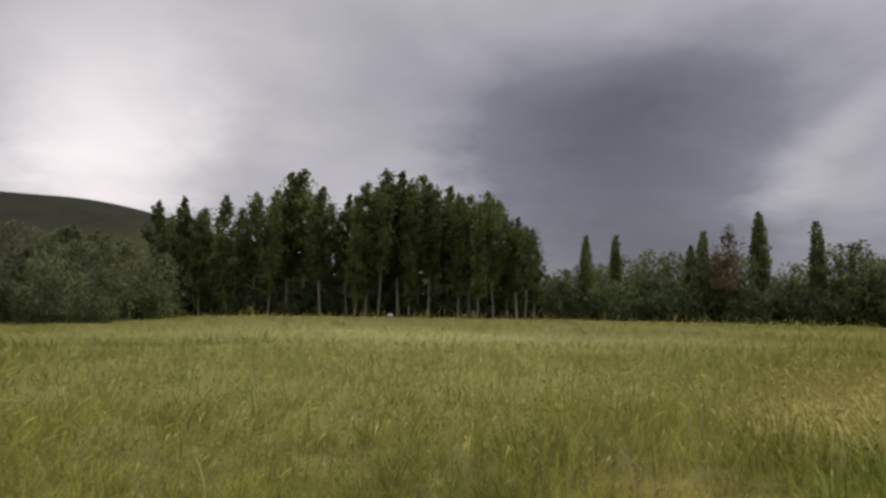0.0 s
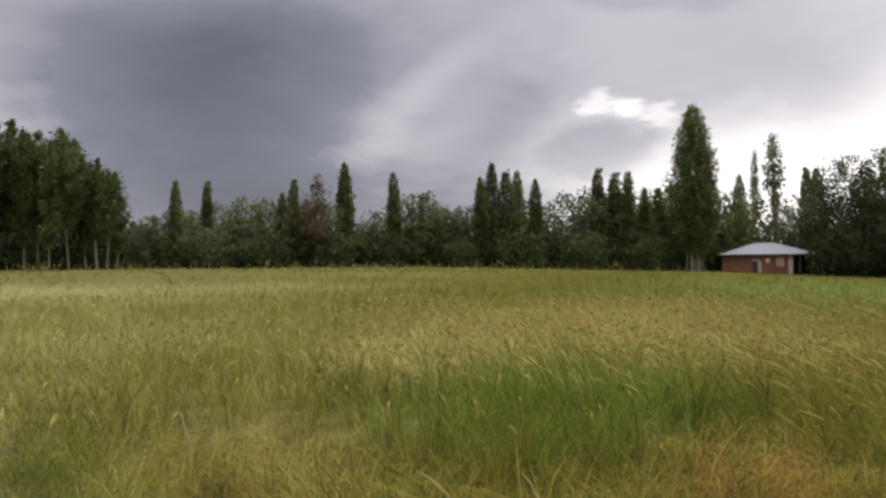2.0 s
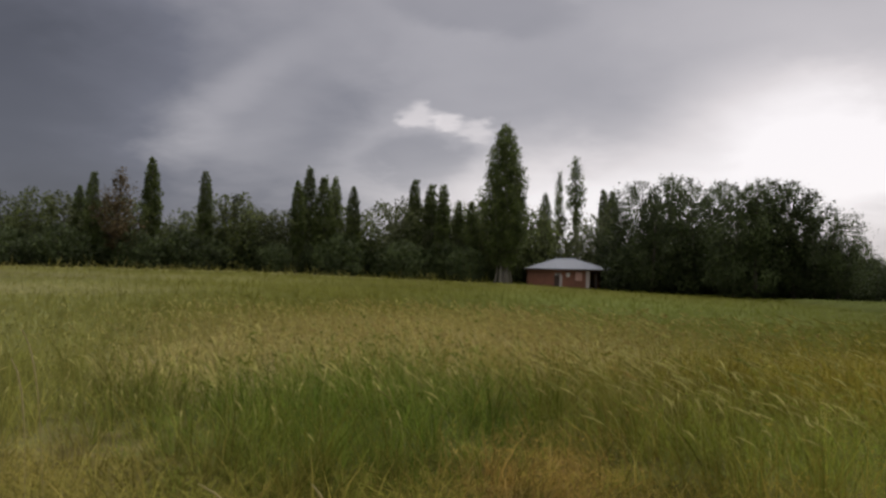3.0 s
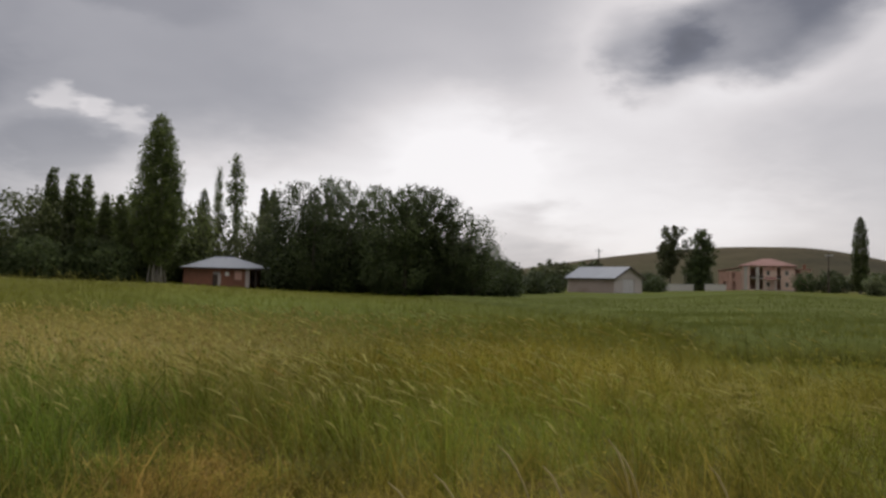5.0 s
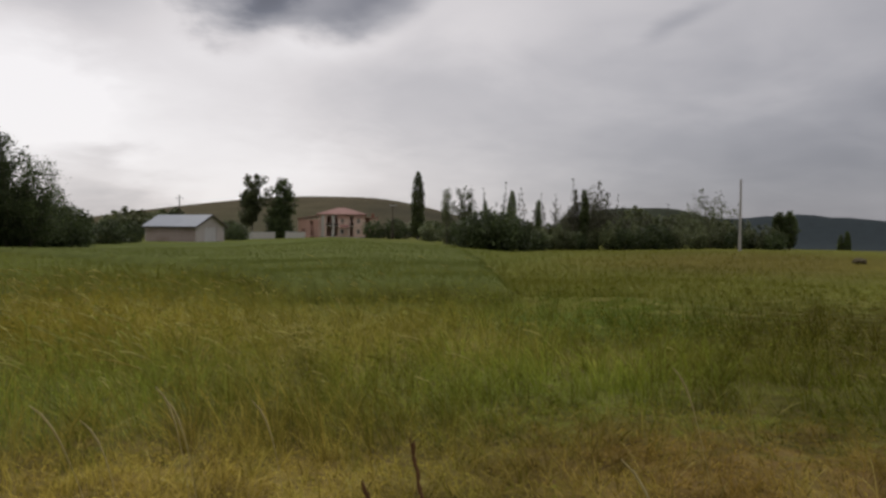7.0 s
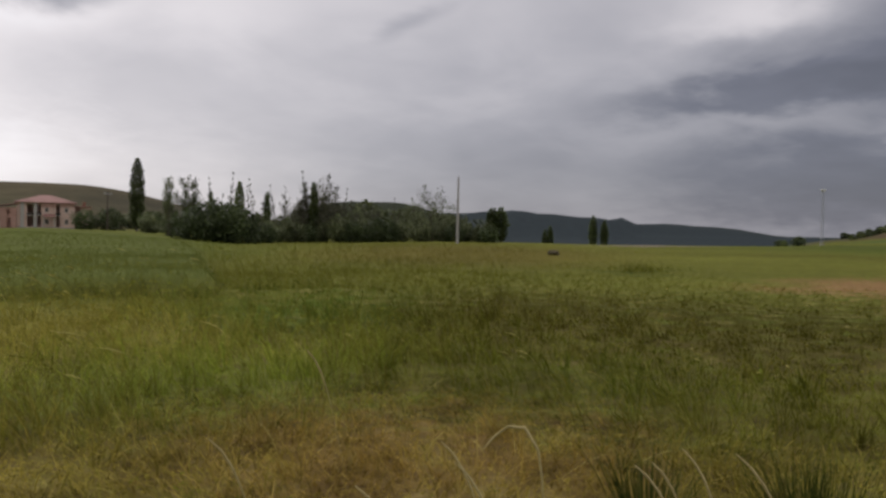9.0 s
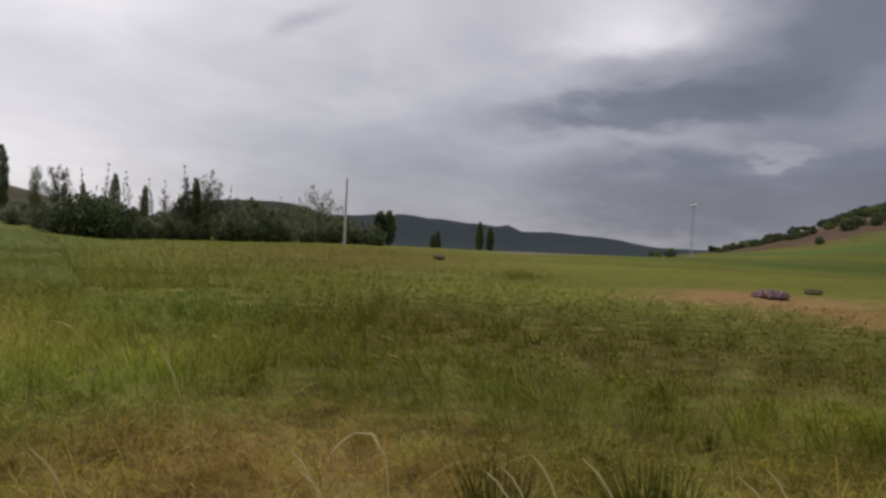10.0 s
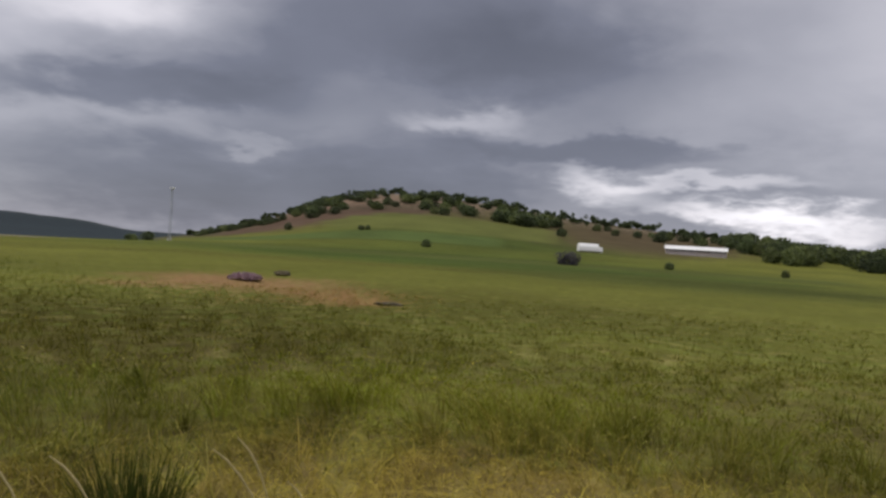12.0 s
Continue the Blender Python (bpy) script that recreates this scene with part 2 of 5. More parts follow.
def cover_colour(nt, own=None):
    """The colour of the plant cover at a place, in ragged patches; own: a number by which single blades stray."""
    place = put(nt, "NewGeometry").outputs["Position"]
    bearing, xyz = bearing_of(nt, place)
    flat = put(nt, "CombineXYZ", xyz[0], xyz[1], 0.0).outputs[0]
    far = put(nt, "VectorMath", flat, operation="LENGTH").outputs["Value"]
    far = calc(nt, "LOGARITHM", far, 2.71828)
    wide, mid = grain(nt, flat, 0.22, 4.0, 0.6), grain(nt, flat, 1.6, 4.0, 0.6)
    ragged = put(nt, "CombineXYZ", calc(nt, "MULTIPLY_ADD", calc(nt, "SUBTRACT", wide, 0.5), 18.0, bearing),
                 calc(nt, "MULTIPLY_ADD", calc(nt, "SUBTRACT", mid, 0.5), 0.4, far), 0.0).outputs[0]
    torn = calc(nt, "SUBTRACT", grain(nt, flat, 4.5, 3.0, 0.6), 0.5)
    ragged = put(nt, "VectorMath", ragged, put(nt, "CombineXYZ", calc(nt, "MULTIPLY", torn, 14.0), calc(nt, "MULTIPLY", torn, 0.55), 0.0).outputs[0], operation="ADD").outputs[0]
    if own is not None:
        stray = put(nt, "CombineXYZ", calc(nt, "SUBTRACT", own, 0.5), calc(nt, "SUBTRACT", calc(nt, "FRACT", calc(nt, "MULTIPLY", own, 91.0)), 0.5), 0.0).outputs[0]
        ragged = put(nt, "VectorMath", ragged, put(nt, "VectorMath", stray, (9.0, 0.22, 0.0), operation="MULTIPLY").outputs[0], operation="ADD").outputs[0]
    col = blend(nt, wide, (0.112, 0.124, 0.022), (0.155, 0.15, 0.03))
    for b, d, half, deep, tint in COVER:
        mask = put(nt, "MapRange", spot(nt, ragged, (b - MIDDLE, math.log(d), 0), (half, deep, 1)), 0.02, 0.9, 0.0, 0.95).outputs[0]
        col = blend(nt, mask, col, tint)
    near = put(nt, "MapRange", far, math.log(17), math.log(45), 1.0, 0.0).outputs[0]
    tuft = grain(nt, flat, 1.7, 4.0, 0.65)
    col = blend(nt, calc(nt, "MULTIPLY", near, put(nt, "MapRange", tuft, 0.5, 0.7, 0.0, 0.5).outputs[0]), col, (0.11, 0.155, 0.03))
    col = blend(nt, calc(nt, "MULTIPLY", near, put(nt, "MapRange", mid, 0.52, 0.72, 0.0, 0.5).outputs[0]), col, (0.31, 0.26, 0.095))
    # clumps stand out near by and run together farther off
    clump = put(nt, "MapRange", far, math.log(9), math.log(20), 0.5, 0.16).outputs[0]
    patch = put(nt, "MapRange", tuft, 0.34, 0.66, calc(nt, "SUBTRACT", 1.0, clump), calc(nt, "ADD", 1.0, clump)).outputs[0]
    return blend(nt, 1.0, col, put(nt, "CombineColor", patch, patch, patch).outputs[0], "MULTIPLY"), flat


def ground_material():
    m, nt = material("meadow_ground")
    col, flat = cover_colour(nt)
    parcel = put(nt, "Attribute")
    parcel.attribute_name = "parcel"
    col = blend(nt, parcel.outputs["Alpha"], col, parcel.outputs["Color"])
    fine = grain(nt, flat, 9.0, 5.0, 0.7)
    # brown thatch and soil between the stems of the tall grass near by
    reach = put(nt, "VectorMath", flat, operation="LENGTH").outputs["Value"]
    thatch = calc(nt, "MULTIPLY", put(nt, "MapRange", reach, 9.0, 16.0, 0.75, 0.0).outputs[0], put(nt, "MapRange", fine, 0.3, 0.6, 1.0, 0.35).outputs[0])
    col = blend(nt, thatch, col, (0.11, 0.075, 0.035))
    tone = put(nt, "MapRange", fine, 0.25, 0.75, 0.78, 1.14).outputs[0]
    col = blend(nt, 1.0, col, put(nt, "CombineColor", tone, tone, tone).outputs[0], "MULTIPLY")
    streak = grain(nt, flat, 0.05, 5.0, 0.6)
    tone = put(nt, "MapRange", streak, 0.3, 0.7, 0.8, 1.2).outputs[0]
    col = blend(nt, 1.0, col, put(nt, "CombineColor", tone, tone, tone).outputs[0], "MULTIPLY")
    relief = put(nt, "Bump", 0.3, 0.12).outputs[0]
    nt.links.new(fine, relief.node.inputs["Height"])
    p = put(nt, "BsdfPrincipled", col)
    p.inputs["Roughness"].default_value = 0.95
    p.inputs["Specular IOR Level"].default_value = 0.03
    nt.links.new(relief, p.inputs["Normal"])
    finish(nt, p.outputs[0])
    return m


def blade_material(name, dry=(0.34, 0.28, 0.085), share=0.35, tip=0.5, low=0.84, high=1.18, lift=0.75, plain=None, thin=0.35):
    """Grass blades: the cover's colour, each blade a little its own, the tips drier."""
    m, nt = material(name)
    shape = put(nt, "NewGeometry").outputs
    own = shape["Random Per Island"]
    if plain:
        col = blend(nt, grain(nt, put(nt, "NewGeometry").outputs["Position"], 0.25, 4.0), tuple(0.9 * c for c in plain), tuple(1.1 * c for c in plain))
    else:
        col, flat = cover_colour(nt, own)
    up = put(nt, "SeparateXYZ", put(nt, "TexCoord").outputs["UV"]).outputs[1]
    dried = calc(nt, "MULTIPLY", put(nt, "MapRange", own, 1 - share, 1.0, 0.0, 1.0).outputs[0],
                 put(nt, "MapRange", up, 0.2, 1.0, 0.1, tip).outputs[0], clamp=True)
    col = blend(nt, dried, col, dry)
    other = calc(nt, "FRACT", calc(nt, "MULTIPLY", own, 37.0))
    tone = put(nt, "MapRange", other, 0.0, 1.0, low, high).outputs[0]
    col = blend(nt, 1.0, col, put(nt, "CombineColor", tone, tone, calc(nt, "MULTIPLY", tone, 0.66)).outputs[0], "MULTIPLY")
    # a soft blade takes light from above as well as from its flat side
    soft = put(nt, "VectorMath", put(nt, "VectorMath", shape["Normal"], (1 - lift, 1 - lift, 1 - lift), operation="MULTIPLY").outputs[0], (0.0, 0.0, lift), operation="ADD").outputs[0]
    soft = put(nt, "VectorMath", soft, operation="NORMALIZE").outputs[0]
    p = put(nt, "BsdfPrincipled", col)
    p.inputs["Roughness"].default_value = 0.85
    p.inputs["Specular IOR Level"].default_value = 0.04
    nt.links.new(soft, p.inputs["Normal"])
    finish(nt, put(nt, "MixShader", thin, p.outputs[0], put(nt, "BsdfTranslucent", col).outputs[0]).outputs[0])
    return m


def leaf_material(name, dark, pale):
    m, nt = material(name)
    own = put(nt, "NewGeometry").outputs["Random Per Island"]
    tree = put(nt, "ObjectInfo").outputs["Random"]
    where = put(nt, "TexCoord").outputs["Object"]
    col = blend(nt, own, dark, tuple(1.15 * c for c in pale))
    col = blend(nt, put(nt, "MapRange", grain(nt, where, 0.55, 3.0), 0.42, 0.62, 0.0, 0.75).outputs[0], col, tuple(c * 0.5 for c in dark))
    tone = put(nt, "MapRange", tree, 0.0, 1.0, 0.75, 1.3).outputs[0]
    col = blend(nt, 1.0, col, put(nt, "CombineColor", tone, tone, tone).outputs[0], "MULTIPLY")
    shape = put(nt, "NewGeometry").outputs["Normal"]
    soft = put(nt, "VectorMath", put(nt, "VectorMath", shape, (0.65, 0.65, 0.65), operation="MULTIPLY").outputs[0], (0.0, 0.0, 0.35), operation="ADD").outputs[0]
    p = put(nt, "BsdfPrincipled", col)
    p.inputs["Roughness"].default_value = 0.6
    p.inputs["Specular IOR Level"].default_value = 0.2
    nt.links.new(put(nt, "VectorMath", soft, operation="NORMALIZE").outputs[0], p.inputs["Normal"])
    finish(nt, put(nt, "MixShader", 0.35, p.outputs[0], put(nt, "BsdfTranslucent", col).outputs[0]).outputs[0])
    return m


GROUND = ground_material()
BLADES = blade_material("grass_blades", low=0.66, high=1.62, lift=0.62)
TUFTS = blade_material("grass_tufts", share=0.15, tip=0.3, low=1.15, high=1.45, lift=0.95, thin=0.2)
CORN = blade_material("young_corn", share=0.0, low=1.1, high=1.25, lift=0.97, plain=(0.145, 0.168, 0.058), thin=0.5)
TAN = blade_material("tan_flower_heads", (0.5, 0.36, 0.22), 0.97, 1.1)
RANK = blade_material("rank_grass", share=0.0, low=0.8, high=1.2, lift=0.7, plain=(0.062, 0.08, 0.02))
LITTER = blade_material("dry_litter", (0.47, 0.36, 0.15), 0.65, 0.95, 0.45, 1.45, 0.35)
SEEDS = blade_material("seed_heads", (0.6, 0.54, 0.27), 0.95, 1.1)
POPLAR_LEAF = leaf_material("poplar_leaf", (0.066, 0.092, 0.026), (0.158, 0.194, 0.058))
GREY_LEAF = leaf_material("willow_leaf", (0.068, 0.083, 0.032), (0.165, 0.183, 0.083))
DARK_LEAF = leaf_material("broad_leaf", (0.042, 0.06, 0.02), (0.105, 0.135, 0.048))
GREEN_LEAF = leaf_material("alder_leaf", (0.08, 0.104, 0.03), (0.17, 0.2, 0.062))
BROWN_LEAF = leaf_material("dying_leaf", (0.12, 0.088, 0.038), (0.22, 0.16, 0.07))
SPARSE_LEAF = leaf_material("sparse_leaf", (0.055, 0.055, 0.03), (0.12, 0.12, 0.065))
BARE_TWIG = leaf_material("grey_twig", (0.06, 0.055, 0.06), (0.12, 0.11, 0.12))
PALE_BARK = surface("pale_bark", (0.19, 0.175, 0.14), 0.9, scale=1.5, stains=0.7, stain=(0.4, 0.38, 0.33))
DARK_BARK = surface("dark_bark", (0.1, 0.085, 0.065), 0.95, scale=1.5, stains=0.5)
BRICK = surface("red_brick", (0.25, 0.11, 0.07), 0.9, scale=0.7, vary=0.4, stains=0.85, stain=(0.55, 0.6, 0.65))
SHEET = surface("grey_sheet_roof", (0.3, 0.325, 0.37), 0.55, 0.0, scale=0.8, stains=0.35, stain=(0.75, 0.75, 0.75))
PLASTER = surface("grey_plaster", (0.5, 0.45, 0.43), 0.9, scale=0.8, stains=0.5, stain=(0.75, 0.68, 0.62))
OLD_PLASTER = surface("stained_plaster", (0.36, 0.29, 0.26), 0.92, scale=0.6, vary=0.3, stains=0.7, stain=(0.6, 0.55, 0.5))
PALE_DOOR = surface("pale_painted_door", (0.58, 0.56, 0.56), 0.7, scale=0.8)
PINK = surface("pink_plaster", (0.54, 0.33, 0.27), 0.9, scale=0.5, stains=0.4, stain=(0.85, 0.75, 0.7))
CREAM = surface("cream_plaster", (0.68, 0.5, 0.41), 0.9, scale=0.5)
RED_TILE = surface("red_roof_tile", (0.29, 0.155, 0.13), 0.85, scale=0.8, stains=0.5)
TIMBER = surface("dark_timber", (0.07, 0.05, 0.04), 0.85)
CONCRETE = surface("pole_concrete", (0.4, 0.38, 0.36), 0.9, scale=1.0, stains=0.4)
STEEL = surface("galvanised_steel", (0.4, 0.42, 0.45), 0.5, 0.6)
WHITE = surface("white_sheet", (0.8, 0.79, 0.76), 0.6, scale=0.5, stains=0.3, stain=(0.8, 0.77, 0.7))
WALL_WHITE = surface("whitewashed_wall", (0.52, 0.5, 0.46), 0.9, scale=0.5, stains=0.4, stain=(0.8, 0.75, 0.7))
PURPLE = surface("purple_blossom", (0.36, 0.24, 0.27), 0.9, scale=4, vary=0.5, stains=0.5)
STONE = surface("dark_stone", (0.07, 0.055, 0.022), 0.95, scale=2, vary=0.4, stains=0.5)
RED_DOCK = surface("dry_dock", (0.13, 0.06, 0.02), 0.9, scale=20, vary=0.4)
STRAW = surface("straw", (0.46, 0.385, 0.175), 0.9, scale=20, vary=0.25)


def glass_material():
    m, nt = material("window_glass")
    p = put(nt, "BsdfPrincipled", (0.03, 0.035, 0.04, 1))
    p.inputs["Roughness"].default_value = 0.08
    finish(nt, p.outputs[0])
    return m


GLASS = glass_material()


# ---- ground ----
RISE = ((-60, 0.2), (-28, 0.5), (-14, 1.4), (5, 1.5), (28, 1.4), (41, 0.9), (48, 0.65), (53, 0.25), (60, -0.15), (72, -0.4), (82, -0.2),
        (90, 0.6), (97, 0.2), (103, -0.5), (110, -0.3), (119, 0.1), (130, 0.0), (144, 0.4), (155, 0.3), (175, 0.2), (200, 0.0), (300, 0.2))
RIDGE = ((138, 0), (146, 1.5), (148, 6), (151, 13), (154, 21.5), (157, 28), (160, 31), (164, 30.5), (168, 27.5), (173, 23), (177, 20.5),
         (181, 17.5), (185, 17), (188, 14), (192, 12), (200, 11), (230, 0))


def ramp(a, b, v):
    s = np.clip((v - a) / (b - a), 0, 1)
    return s * s * (3 - 2 * s)


def swell(v, mid, half):
    return np.exp(-((v - mid) / half) ** 2)


def crop_front(az):
    return np.interp(az, (66, 71, 76.4, 80.6, 84.7, 87, 101, 114), (80, 58, 41, 30, 20.5, 18.2, 18.6, 23)) * (1 + 0.012 * np.sin(az * 1.9) + 0.008 * np.sin(az * 4.3))


def crop_share(az, d):
    """1 inside the field of young green corn, 0 outside: its front edge runs aslant, its end nearly straight away."""
    front = crop_front(az)
    end = np.interp(d, (16, 26, 48, 100), (102.2, 101.4, 100.3, 98.4))
    return ramp(0, 0.035, d / front - 1) * (1 - ramp(-0.6, 0.6, az - end)) * (1 - ramp(125, 160, d)) * ramp(66, 68, az)


# fields with straight borders: bearings from and to, nearest distance at both, farthest at both (m), colour
PARCELS = [
    (146, 168, 200, 208, 236, 248, (0.084, 0.116, 0.032)),     # green strip under the hill
    (155, 172, 250, 252, 318, 330, (0.118, 0.128, 0.034)),      # yellowish slope
    (147, 163, 268, 334, 345, 345, (0.1, 0.066, 0.044)),      # red-brown bank
    (149, 190, 96, 100, 104, 112, (0.062, 0.084, 0.019)),
    (144, 192, 128, 140, 150, 165, (0.082, 0.096, 0.024)),
]


def parcels(az, d):
    """The colour and the share of the fields with borders at a place."""
    out = np.zeros((*az.shape, 4))
    for b0, b1, n0, n1, f0, f1, colour in PARCELS:
        f = np.clip((az - b0) / (b1 - b0), 0, 1)
        near, far = n0 + (n1 - n0) * f, f0 + (f1 - f0) * f
        share = ramp(-0.8, 0.8, az - b0) * (1 - ramp(-0.8, 0.8, az - b1)) * ramp(-0.015, 0.015, d / near - 1) * (1 - ramp(-0.015, 0.015, d / far - 1))
        out[share > out[..., 3]] = (*colour, 0)
        out[..., 3] = np.maximum(out[..., 3], 0.9 * share)
    crop = crop_share(az, d)
    out[crop > 0.02, :3] = (0.118, 0.138, 0.036)
    out[..., 3] = np.maximum(out[..., 3], crop * (1 - ramp(70, 120, d)))
    return out


def ground_height(x, y):
    """The height of the ground at x, y: a meadow that rises a little to the poplars, and the hills round the valley."""
    x, y = np.asarray(x, float), np.asarray(y, float)
    d = np.hypot(x, y)
    az = (np.degrees(np.arctan2(x, y)) + 100) % 360 - 100
    z = np.interp(az, *zip(*RISE)) * ramp(10, 85, d) * (1 - 0.8 * ramp(250, 900, d))
    z = z - 0.3 * swell(d, 40, 4) * ramp(-35, -25, az) * (1 - ramp(15, 30, az))
    z = z + 0.42 * crop_share(az, d) * (1 - ramp(60, 110, d))
    z = z + 0.16 * swell(d, 18.5, 0.8) * ramp(101, 103, az) * (1 - ramp(110, 115, az))
    z = z + 0.06 * np.sin(x * 0.9 + 1.3 * np.sin(y * 0.31)) * np.sin(y * 0.7 + 0.5) * ramp(4, 12, d) * (1 - ramp(60, 120, d))
    rise = np.clip((d - 130) / 290, 0, 1) ** 1.6
    z = z + np.interp(az, *zip(*RIDGE)) * rise * (1 - 0.7 * ramp(430, 900, d))
    z = z + 50 * ramp(160, 380, d) * (1 - 0.4 * ramp(420, 1100, d)) * (1 - ramp(-27, 4, az)) * ramp(-95, -70, az)
    z = z + 25 * ramp(260, 520, d) * (1 - 0.5 * ramp(560, 1200, d)) * ramp(62, 89, az) * (1 - ramp(92, 108, az))
    z = z + 17 * ramp(220, 430, d) * (1 - 0.5 * ramp(450, 1000, d)) * ramp(103, 111, az) * (1 - ramp(114, 123, az))
    z = z - 9 * ramp(112, 380, d) * (1 - ramp(1200, 1900, d)) * ramp(117, 123, az) * (1 - ramp(138, 146, az))
    z = z + np.interp(az, (113, 118, 123, 127, 130.7, 131.6), (0, 42, 58, 47, 38, 0)) * (1 + 0.03 * np.sin(az * 2.3)) * ramp(1300, 2000, d)
    z = z + np.interp(az, (129, 131, 135, 139, 141.5), (0, 52, 52, 34, 6)) * (1 + 0.04 * np.sin(az * 1.7)) * ramp(2500, 3600, d)
    z = z + 40 * ramp(3000, 4200, d) * (0.7 + 0.3 * np.sin(az * 0.21 + 2)) * (1 - ramp(112, 120, az) * (1 - ramp(146, 152, az)))
    return z


def spread(bearing, distance):
    """x, y and the ground's height at a bearing (degrees) and distance (m) from the middle of the walk."""
    a = radians(bearing)
    x, y = distance * math.sin(a), distance * math.cos(a)
    return x, y, float(ground_height(x, y))


def mesh_from(name, verts, faces, mat, uv=None, smooth=False, parcel=None):
    """A mesh from arrays: verts (n, 3), faces (m, k)."""
    me = bpy.data.meshes.new(name)
    verts, faces = np.asarray(verts, np.float32), np.asarray(faces, np.int32)
    me.vertices.add(len(verts))
    me.vertices.foreach_set("co", verts.ravel())
    me.loops.add(faces.size)
    me.loops.foreach_set("vertex_index", faces.ravel())
    me.polygons.add(len(faces))
    me.polygons.foreach_set("loop_start", np.arange(0, faces.size, faces.shape[1], dtype=np.int32))
    if parcel is not None:
        me.attributes.new("parcel", "FLOAT_COLOR", "POINT").data.foreach_set("color", np.asarray(parcel, np.float32).ravel())
    if smooth:
        me.polygons.foreach_set("use_smooth", np.ones(len(faces), bool))
    if uv is not None:
        me.uv_layers.new(name="along").data.foreach_set("uv", np.asarray(uv, np.float32)[faces.ravel()].ravel())
    me.update(calc_edges=True)
    me.materials.append(mat)
    return me


def make_ground():
    turns = np.radians(np.arange(0, 360, 1.0))
    rings = np.concatenate([np.linspace(0.4, 14, 32), np.geomspace(14.6, 120, 84), np.geomspace(122.5, 4800, 120)])
    x, y = rings[:, None] * np.sin(turns), rings[:, None] * np.cos(turns)
    verts = np.stack([x, y, ground_height(x, y)], -1).reshape(-1, 3)
    n, m = len(rings), len(turns)
    i, j = np.meshgrid(np.arange(n - 1), np.arange(m), indexing="ij")
    k = (j + 1) % m
    faces = np.stack([i * m + j, i * m + k, (i + 1) * m + k, (i + 1) * m + j], -1).reshape(-1, 4)[:, ::-1]
    az = (np.degrees(np.arctan2(x, y)) + 100) % 360 - 100
    ground = new("ground", mesh_from("ground", verts, faces, GROUND, smooth=True, parcel=parcels(az, np.hypot(x, y)).reshape(-1, 4)))
    tagged(ground, "rolling meadow ground of grass and fields with hills round the valley", "ground", kind="structure")
    cap = [(0.4 * math.sin(a), 0.4 * math.cos(a), float(ground_height(0.4 * math.sin(a), 0.4 * math.cos(a)))) for a in turns[::4]]
    inner = new("ground_middle", mesh_from("ground_middle", cap, [list(range(len(cap)))[::-1]], GROUND))
    tagged(inner, "trodden grass underfoot in the meadow", "ground", kind="structure")


make_ground()


# ---- building blocks ----
def part(name, bm, mat, parent, label=""):
    me = bpy.data.meshes.new(name)
    bm.to_mesh(me)
    bm.free()
    me.materials.append(mat)
    ob = new(name, me)
    ob.parent = parent
    return tagged(ob, label)


def thing(name, x, y, z, turn=0.0, label="", category="", group=""):
    ob = new(name)
    ob.empty_display_size = 0.3
    ob.matrix_world = pose(x, y, z, 0, 0, turn)
    return tagged(ob, label, category, group)


def block(bm, x0, x1, y0, y1, z0, z1, bevel=0.0):
    made = bmesh.ops.create_cube(bm, size=1.0)["verts"]
    for v in made:
        v.co = Vector((x0 + (v.co.x + 0.5) * (x1 - x0), y0 + (v.co.y + 0.5) * (y1 - y0), z0 + (v.co.z + 0.5) * (z1 - z0)))
    if bevel:
        edges = {e for v in made for e in v.link_edges}
        bmesh.ops.bevel(bm, geom=list(edges), offset=bevel, segments=1, affect="EDGES")
    return bm


def prism(bm, outline, thick):
    """A flat outline, given in 3D, thickened along a vector."""
    base = [bm.verts.new(p) for p in outline]
    top = [bm.verts.new(Vector(p) + Vector(thick)) for p in outline]
    n = len(base)
    bm.faces.new(base[::-1]), bm.faces.new(top)
    for i in range(n):
        bm.faces.new((base[i], base[(i + 1) % n], top[(i + 1) % n], top[i]))
    bmesh.ops.recalc_face_normals(bm, faces=bm.faces[:])
    return bm


def rod(bm, a, b, r0, r1, sides=8):
    a, b = Vector(a), Vector(b)
    made = bmesh.ops.create_cone(bm, cap_ends=True, segments=sides, radius1=r0, radius2=r1, depth=(b - a).length)["verts"]
    turn = (b - a).to_track_quat("Z", "Y").to_matrix().to_4x4()
    bmesh.ops.transform(bm, matrix=Matrix.Translation((a + b) / 2) @ turn, verts=made)
    return bm


# ---- trees ----
def tubes(paths, sides=5):
    """Tapered tubes along paths of (points, radii)."""
    verts, faces = [], []
    ring = np.linspace(0, 2 * np.pi, sides, endpoint=False)
    for points, radii in paths:
        points = np.asarray(points, float)
        ahead = np.gradient(points, axis=0)
        ahead /= np.linalg.norm(ahead, axis=1, keepdims=True) + 1e-9
        side = np.cross(ahead, (0.31, 0.95, 0.05))
        side /= np.linalg.norm(side, axis=1, keepdims=True) + 1e-9
        up = np.cross(ahead, side)
        start = len(verts)
        for p, s, u, r in zip(points, side, up, radii):
            verts += [p + r * (np.cos(a) * s + np.sin(a) * u) for a in ring]
        for i in range(len(points) - 1):
            for j in range(sides):
                k = (j + 1) % sides
                faces.append((start + i * sides + j, start + i * sides + k, start + (i + 1) * sides + k, start + (i + 1) * sides + j))
    return verts, faces


